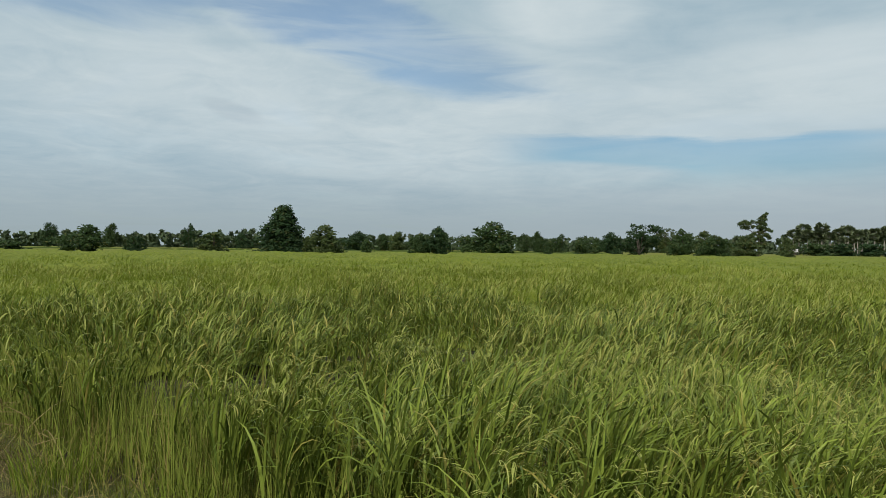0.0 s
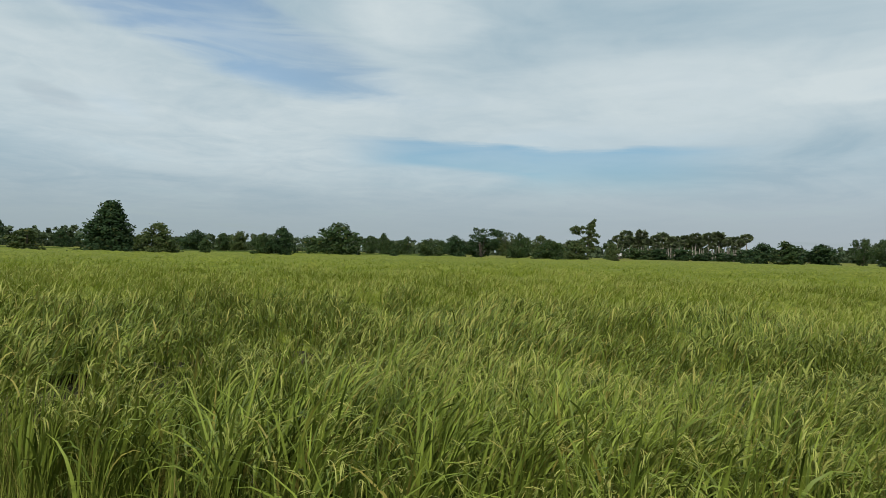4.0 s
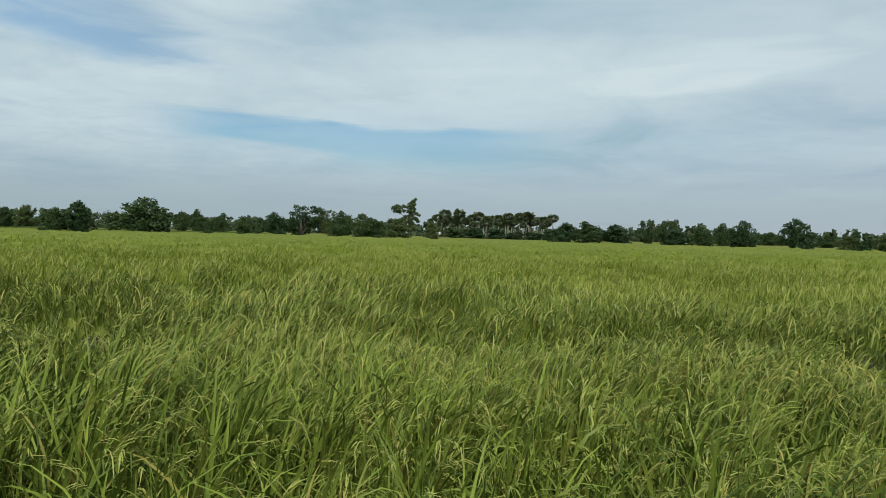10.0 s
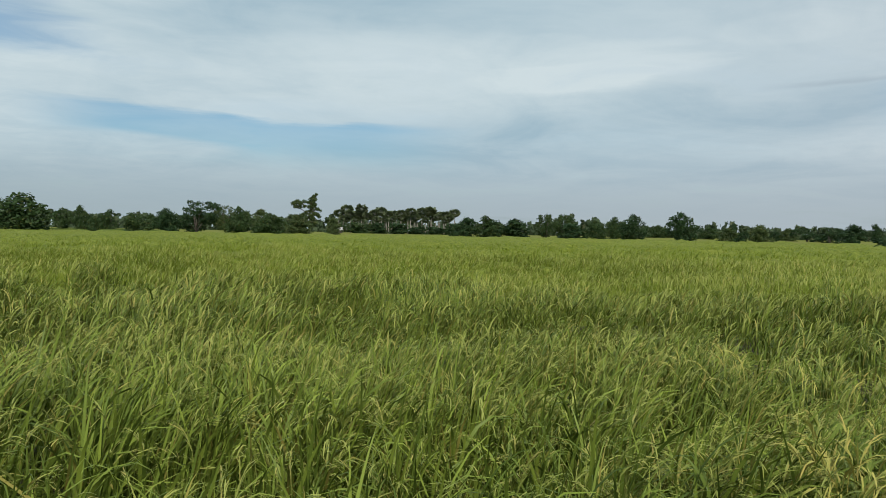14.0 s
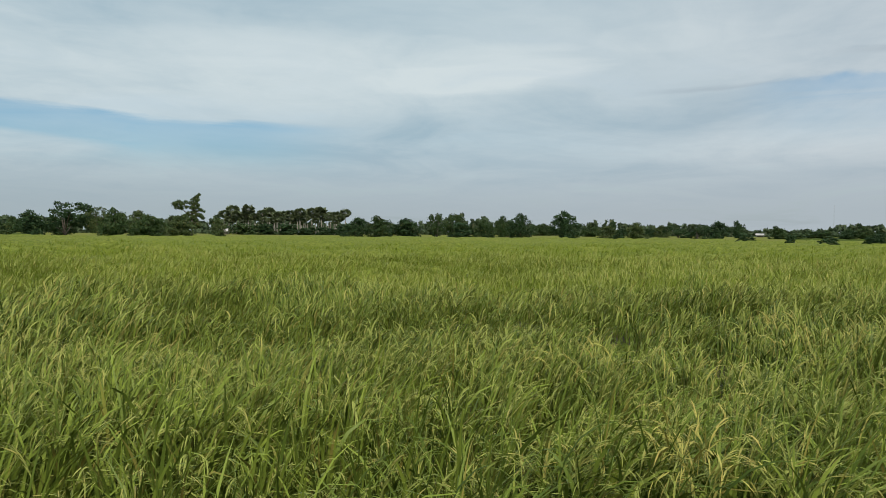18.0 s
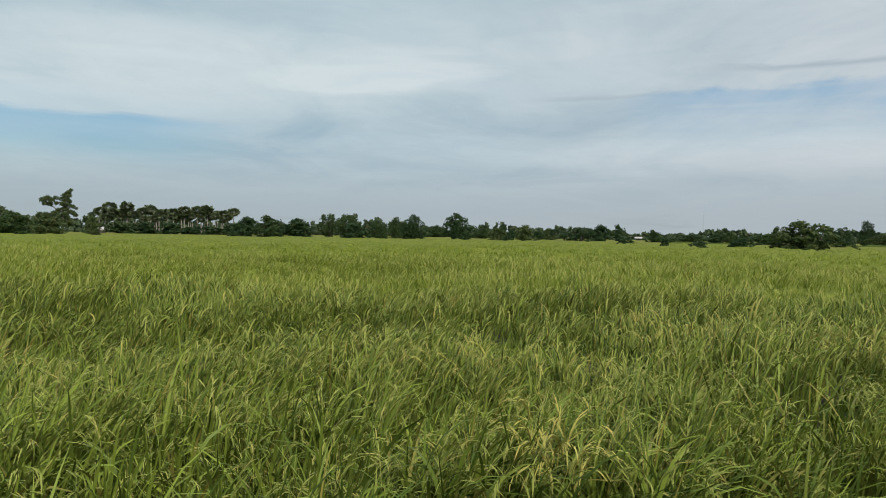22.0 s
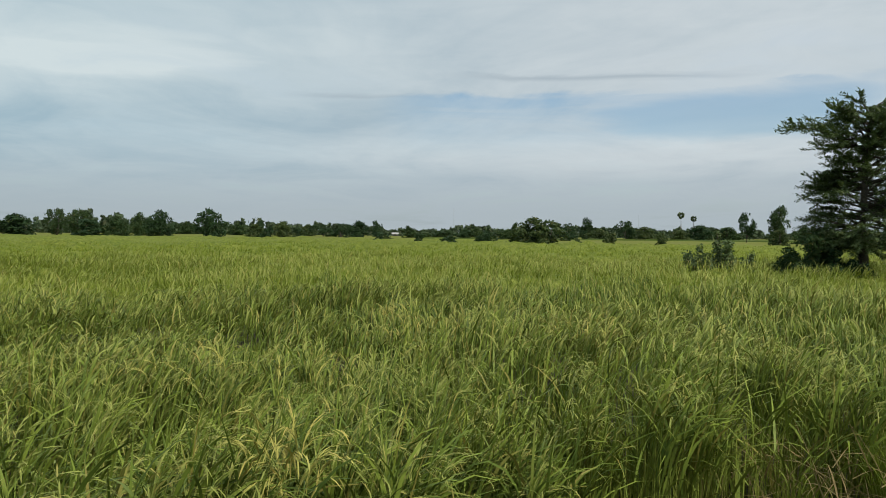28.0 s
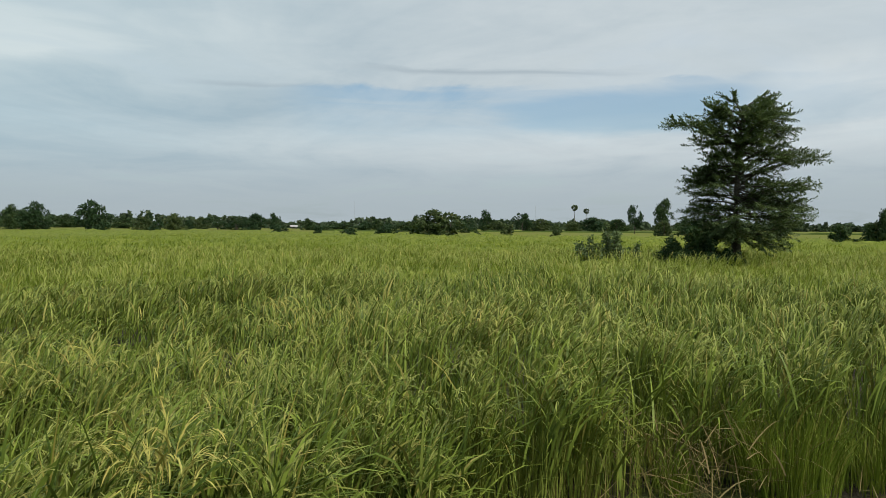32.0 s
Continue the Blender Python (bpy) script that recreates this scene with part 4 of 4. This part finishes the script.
def make_field_tree():
    """The tree in the rice: short stem, level boughs in tiers, their shoots thick with fine leaflets like fingers."""
    rng = np.random.default_rng(74)
    root = tagged(new("tree"), "dark green tree with level boughs and feathery leaves in rice", "tree")
    stem = [(0.05, 0, -0.05), (0.02, 0, 0.9), (-0.03, 0.03, 1.8), (0.0, 0, 2.8), (0.03, -0.04, 3.8), (0.08, 0, 4.7), (0.12, 0, 5.25)]
    child("trunk", mesh_of("trunk", *tube(stem, [0.17, 0.14, 0.12, 0.095, 0.07, 0.04, 0.015], 9), BARK), root)
    # the crown's reach to either side at each height
    heights = np.array([0.9, 1.2, 1.7, 2.3, 3.0, 3.5, 3.9, 4.3, 4.7, 5.1, 5.5, 5.8])
    left = np.array([0.4, 0.8, 1.25, 1.4, 1.4, 1.1, 0.8, 1.55, 2.2, 1.45, 0.55, 0.2])
    right = np.array([0.6, 1.35, 2.1, 2.35, 2.3, 2.25, 2.1, 1.7, 1.35, 1.0, 0.8, 0.55])
    shoots = []

    def along(path, f):
        seg = min(len(path) - 2, int(f * (len(path) - 1)))
        return path[seg].lerp(path[seg + 1], min(1, f * (len(path) - 1) - seg))

    boughs = [(z, rng.uniform(0, 6.283)) for z in np.linspace(1.35, 5.15, 88) + rng.uniform(-0.2, 0.2, 88)]
    boughs += [(1.4 + 3.0 * k / 22 + rng.uniform(-0.1, 0.1), rng.uniform(0, 6.283)) for k in range(22)]
    boughs += [(3.95, 3.0), (4.1, 3.3), (4.2, 2.8), (4.85, 3.0), (4.9, 0.3), (5.0, 0.9), (2.9, 0.1), (3.1, -0.3), (2.6, 0.3), (2.3, 0.0), (3.4, 0.3), (1.9, 3.2), (1.6, 0.2), (4.5, 0.3), (4.7, 1.2), (4.75, 2.4), (2.5, 0.1), (2.7, -0.2), (2.9, 0.4), (2.2, -0.1), (3.0, 3.0), (2.7, 3.3), (2.4, 3.0), (3.2, 3.2)]
    for z0, a in boughs:
        side = math.cos(a)
        tilt = rng.uniform(-0.25, 0.60) + (0.14 if z0 > 3.6 else 0.0) - (0.32 if z0 < 2.0 else 0.2 if z0 < 2.9 else 0.0)
        reach = 1.0
        for again in range(6):
            zt = z0 + tilt * reach
            reach = 0.5 * reach + 0.5 * (np.interp(zt, heights, left) * (1 - side) / 2 + np.interp(zt, heights, right) * (1 + side) / 2)
        reach *= rng.uniform(0.62, 1.02)
        rise = tilt * reach
        ox = np.interp(z0, [0, 2.8, 5.5], [0.0, 0.0, 0.12])
        path = [Vector((ox + side * reach * f, math.sin(a) * reach * f, z0 + rise * g + rng.uniform(-0.04, 0.04))) for f, g in ((0, 0), (0.35, 0.55), (0.7, 0.95), (1, 1))]
        wood = [tube(path, [0.032, 0.022, 0.013, 0.004], 5)]
        shoots.append((path[2], a, 0.5 * math.pi - 0.15, max(0.25, 0.36 * reach)))
        for m in range(int(4 + 4.5 * reach)):
            f = 0.12 + 0.83 * (m + rng.uniform(0, 0.9)) / int(4 + 4.5 * reach)
            p = along(path, f)
            b = a + (-1) ** m * rng.uniform(0.30, 0.95) * (1.15 - 0.5 * f)
            run = rng.uniform(0.40, 0.74) * (1.15 - 0.35 * f)
            lift = rng.uniform(-0.42, 0.48) + (0.12 if z0 > 3.4 else -0.22 if z0 < 2.2 else 0)
            shoots.append((p, b, 0.5 * math.pi - lift, run))
        child("branch", mesh_of("branch", *joined(wood), BARK), root)
    # every shoot: a thin rod set all round with short narrow leaflets
    p = np.array([tuple(q[0]) for q in shoots])
    head, tilt, run = (np.array([q[k] for q in shoots]) for k in (1, 2, 3))
    n = len(shoots)
    bend = rng.uniform(-0.25, 0.35, n)
    pieces = [blades(p, head, tilt, bend, run, np.full(n, 0.012), 3, np.zeros(n), rng)]
    for s in np.linspace(0.05, 1.0, 14):
        th = tilt + bend * (s * 0.5) ** 1.4
        out, up = np.sin(th) * run * s, np.cos(th) * run * s
        c = p + np.stack([np.cos(head) * out, np.sin(head) * out, up], -1)
        for hand in (-1, 1):
            for tier in range(2):
                pieces.append(blades(c + rng.normal(0, 0.02, (n, 3)), head + hand * rng.uniform(0.4, 1.3, n), tilt + rng.uniform(-0.75, 0.45, n), rng.uniform(0.1, 0.8, n), rng.uniform(0.06, 0.12, n), rng.uniform(0.030, 0.048, n), 2, rng.normal(0, 0.7, n), rng))
    child("crown", mesh_of("crown", *joined(pieces), FERNY, False), root)
    root.matrix_basis = Matrix.Translation(at_bearing(104.95, 21.6) + Vector((0.67, -0.25, 0))) @ Matrix.Rotation(-radians(104.95), 4, "Z") @ Matrix.Diagonal((1, 1, 0.97, 1))


def make_shrub(seed, az, dist, height, width, mat, label, leaf=0.11, thick=2100):
    """A loose leafy shrub near enough to show its stems and leaves."""
    rng = np.random.default_rng(seed)
    root = tagged(new("shrub"), label, "shrub")
    tips = []
    for k in range(13):
        a, q = rng.uniform(0, 6.283), rng.uniform(0.1, 1) ** 0.6 * width / 2
        top = height * rng.uniform(0.55, 1.0) * (1 - 0.35 * (q / width * 2) ** 2)
        path = [(math.cos(a) * q * 0.2, math.sin(a) * q * 0.2, -0.03), (math.cos(a) * q * 0.6, math.sin(a) * q * 0.6, top * 0.6), (math.cos(a) * q, math.sin(a) * q, top)]
        child("stem", mesh_of("stem", *tube(path, [0.018, 0.012, 0.004], 5), BARK), root)
        for f in np.linspace(0.25, 1, 9):
            p = Vector(path[1]).lerp(Vector(path[2]), f * 2 - 1) if f > 0.5 else Vector(path[0]).lerp(Vector(path[1]), f * 2)
            tips.append((p.x, p.y, p.z, rng.uniform(0.14, 0.30) * min(1.0, width / 1.5)))
    c, d = lobe_cloud(tips, int(thick * width * height), rng, 0.5)
    c[:, 2] = np.maximum(c[:, 2], 0.04)
    child("leaves", mesh_of("leaves", *cards(c, d, leaf, rng, 2.0), mat, False), root)
    root.matrix_basis = Matrix.Translation(at_bearing(az, dist) + Vector((0.67, -0.25, 0)))


make_lone()
build_palms()
make_field_tree()
for number, (az, dist, height, width) in enumerate(((26.9, 232, 3.8, 7), (28.6, 228, 4.4, 8), (29.5, 233, 4.0, 8), (30.4, 231, 4.3, 7), (32.0, 229, 4.2, 9), (33.6, 227, 3.2, 8), (35.1, 230, 3.3, 9), (36.6, 228, 4.2, 9))):
    tree("bush", az, dist, height, width)
LEAFY = "dense dark green leafy shrub at the foot of the field tree"
make_shrub(81, 101.7, 21.0, 1.75, 1.6, GREEN, LEAFY, 0.06)
make_shrub(82, 103.6, 20.6, 1.30, 1.2, DEEP, LEAFY, 0.06)
make_shrub(83, 104.8, 20.8, 1.05, 0.9, DEEP, LEAFY, 0.06)
make_shrub(84, 105.9, 21.0, 0.62, 0.6, GREEN, LEAFY, 0.06)
make_shrub(85, 100.3, 21.2, 1.10, 0.9, OLIVE, "low pale green shrub standing in the rice", 0.06)
LOOSE = "loose light green shrub with thin upright shoots in the rice"
make_shrub(86, 93.6, 20.2, 1.40, 0.85, FERNY, LOOSE, 0.055, 1300)
make_shrub(87, 95.4, 20.0, 1.90, 0.95, FERNY, LOOSE, 0.055, 1300)
make_shrub(88, 97.2, 20.6, 1.35, 0.9, FERNY, LOOSE, 0.05, 1300)


def build_woods():
    """The closed band of far trees along the horizon, too many and too far to count."""
    rng = np.random.default_rng(91)
    lobes = []
    for k in range(620):
        az = -62 + 210 * (k + rng.uniform(0, 1)) / 620
        dist = rng.uniform(330, 430)
        high = 5.8 + 3.8 * value_noise(np.array(az * 0.33), np.array(1.0), 41) + 1.8 * value_noise(np.array(az * 1.7), np.array(2.0), 42) - 2.4 * np.clip((az - 50) / 14, 0, 1)
        wide = rng.uniform(2.2, 4.2)
        p = at_bearing(az, dist)
        for m in range(12):
            rad = rng.uniform(0.7, 1.5)
            lobes.append((p.x + rng.uniform(-1, 1) * wide, p.y + rng.uniform(-1, 1) * wide, max(0.6, rng.uniform(0.05, 1.0) ** 1.25 * (high - rad)), rad))
    c, d = lobe_cloud(lobes, 98000, rng, 0.3)
    tagged(new("far_woods", mesh_of("far_woods", *cards(c, d, 1.6, rng), FAR_HAZED, False)), "continuous band of distant dark green woodland", "woods", kind="stuff")


def build_bund(az0, az1, dist, height, seed):
    """A low grassy bank between two paddies."""
    rng = np.random.default_rng(seed)
    n = 70
    vs, ts = [], []
    for k in range(n):
        az = az0 + (az1 - az0) * k / (n - 1)
        for m, (off, z) in enumerate(((-1.6, 0.3), (-0.5, 1.0), (0.5, 1.0), (1.6, 0.3))):
            vs.append(tuple(at_bearing(az, dist + off + 4 * math.sin(az * 0.2), height * z * rng.uniform(0.8, 1.15))))
    for k in range(n - 1):
        for m in range(3):
            a = k * 4 + m
            ts += [(a, a + 1, a + 5), (a, a + 5, a + 4)]
    tagged(new("grass_bank", mesh_of("grass_bank", vs, ts, BANK)), "low grassy bank between two paddies", "grass bank", kind="structure")


def build_mast(az, dist, height):
    """A thin guyed lattice mast."""
    root = tagged(new("radio_mast"), "thin grey lattice radio mast far behind the trees", "radio mast", "radio masts on the horizon")
    for k in range(3):
        a = 2.094 * k
        child("leg", mesh_of("leg", *tube([(0.35 * math.cos(a), 0.35 * math.sin(a), 0), (0.12 * math.cos(a), 0.12 * math.sin(a), height)], [0.035, 0.025], 4), STEEL), root)
    for k in range(14):
        z, r = height * k / 14, 0.35 - 0.23 * k / 14
        pts = [(r * math.cos(2.094 * m), r * math.sin(2.094 * m), z + (height / 14) * m / 3) for m in range(4)]
        child("brace", mesh_of("brace", *tube(pts, [0.03] * 4, 3), STEEL), root)
    root.matrix_basis = Matrix.Translation(at_bearing(az, dist))


def box_mesh(name, x0, x1, y0, y1, z0, z1, mat):
    v = [(x, y, z) for x in (x0, x1) for y in (y0, y1) for z in (z0, z1)]
    t = [(0, 1, 3), (0, 3, 2), (4, 6, 7), (4, 7, 5), (0, 4, 5), (0, 5, 1), (2, 3, 7), (2, 7, 6), (0, 2, 6), (0, 6, 4), (1, 5, 7), (1, 7, 3)]
    return mesh_of(name, v, t, mat, False)


def build_house(az, dist, width, height):
    """A small pale farmhouse with a pitched sheet roof."""
    root = tagged(new("farmhouse"), "small white farmhouse with a grey sheet roof among the trees", "house")
    child("wall", box_mesh("wall", -width / 2, width / 2, -2.5, 2.5, -0.1, height * 0.72, PLASTER), root)
    w, e = width / 2 + 0.4, height * 0.70
    v = [(-w, -3, e), (w, -3, e), (w, 0, height), (-w, 0, height), (-w, 3, e), (w, 3, e), (-w, -3, e - 0.1), (w, -3, e - 0.1), (-w, 3, e - 0.1), (w, 3, e - 0.1)]
    t = [(0, 1, 2), (0, 2, 3), (3, 2, 5), (3, 5, 4), (0, 7, 1), (0, 6, 7), (4, 5, 9), (4, 9, 8), (0, 3, 4), (1, 5, 2)]
    child("roof", mesh_of("roof", v, t, SHEET, False), root)
    for x in (-width * 0.28, width * 0.28):
        child("window", box_mesh("window", x - 0.5, x + 0.5, -2.54, -2.48, height * 0.3, height * 0.55, BARK), root)
    child("door", box_mesh("door", -0.45, 0.45, -2.55, -2.49, 0.0, min(2.0, height * 0.6), BARK), root)
    root.matrix_basis = Matrix.Translation(at_bearing(az, dist)) @ Matrix.Rotation(-radians(az), 4, "Z")


build_woods()

def build_far_paddies():
    """Lower, paler paddies beyond the field's edge, one sheet with gentle waves."""
    r = np.geomspace(54, 450, 46)
    a = np.radians(np.linspace(-62, 142, 260))
    rr, aa = np.meshgrid(r, a, indexing="ij")
    x, y = rr * np.sin(aa), rr * np.cos(aa)
    z = 0.60 + 0.10 * value_noise(x * 0.05, y * 0.05, 51) + 0.08 * value_noise(x * 0.3, y * 0.3, 52)
    z = np.where(rr < field_end(np.degrees(aa)) - 4, -0.06, z)
    m = len(a)
    i, j = np.meshgrid(np.arange(len(r) - 1), np.arange(m - 1), indexing="ij")
    p = i * m + j
    tris = np.concatenate([np.stack([p, p + 1, p + m + 1], -1).reshape(-1, 3), np.stack([p, p + m + 1, p + m], -1).reshape(-1, 3)])
    tagged(new("far_paddies", mesh_of("far_paddies", np.stack([x, y, z], -1).reshape(-1, 3), tris, FAR_PADDY)), "pale green paddies beyond the nearest field", "rice crop", kind="stuff")


build_far_paddies()
build_bund(-45, 20, 126, 0.62, 95)
build_bund(-45, 14, 175, 0.95, 98)
build_bund(66, 125, 92, 0.62, 96)
build_bund(72, 125, 150, 0.95, 97)
build_mast(74.45, 600, 25)
build_mast(89.48, 600, 21)
build_house(69.6, 322, 2.6, 2.3)
build_house(27.07, 222, 1.8, 2.6)


def build_tuft(x, y, height, spread, count, seed):
    """A tuft of fine upright grass at the field's edge."""
    rng = np.random.default_rng(seed)
    q, a = spread * np.sqrt(rng.uniform(0, 1, count)), rng.uniform(0, 6.283, count)
    base = np.stack([x + q * np.cos(a), y + q * np.sin(a), np.full(count, -0.02)], -1)
    v, t = blades(base, a + rng.normal(0, 0.6, count), np.abs(rng.normal(0.10, 0.10, count)), rng.uniform(0.1, 0.8, count), height * rng.uniform(0.5, 1.0, count), rng.uniform(0.004, 0.008, count), 4, rng.normal(0, 1, count), rng)
    tagged(new("grass_tuft", mesh_of("grass_tuft", v, t, TUFT)), "tuft of fine bright green grass at the field edge", "grass", kind="stuff")


build_tuft(5.08, -1.75, 0.68, 0.28, 750, 101)
build_tuft(5.30, -2.40, 0.50, 0.30, 420, 102)
build_tuft(4.92, -1.05, 0.36, 0.11, 120, 103)
build_tuft(-2.6, 4.7, 0.40, 0.30, 300, 104)
build_tuft(-1.5, 3.9, 0.42, 0.25, 260, 105)
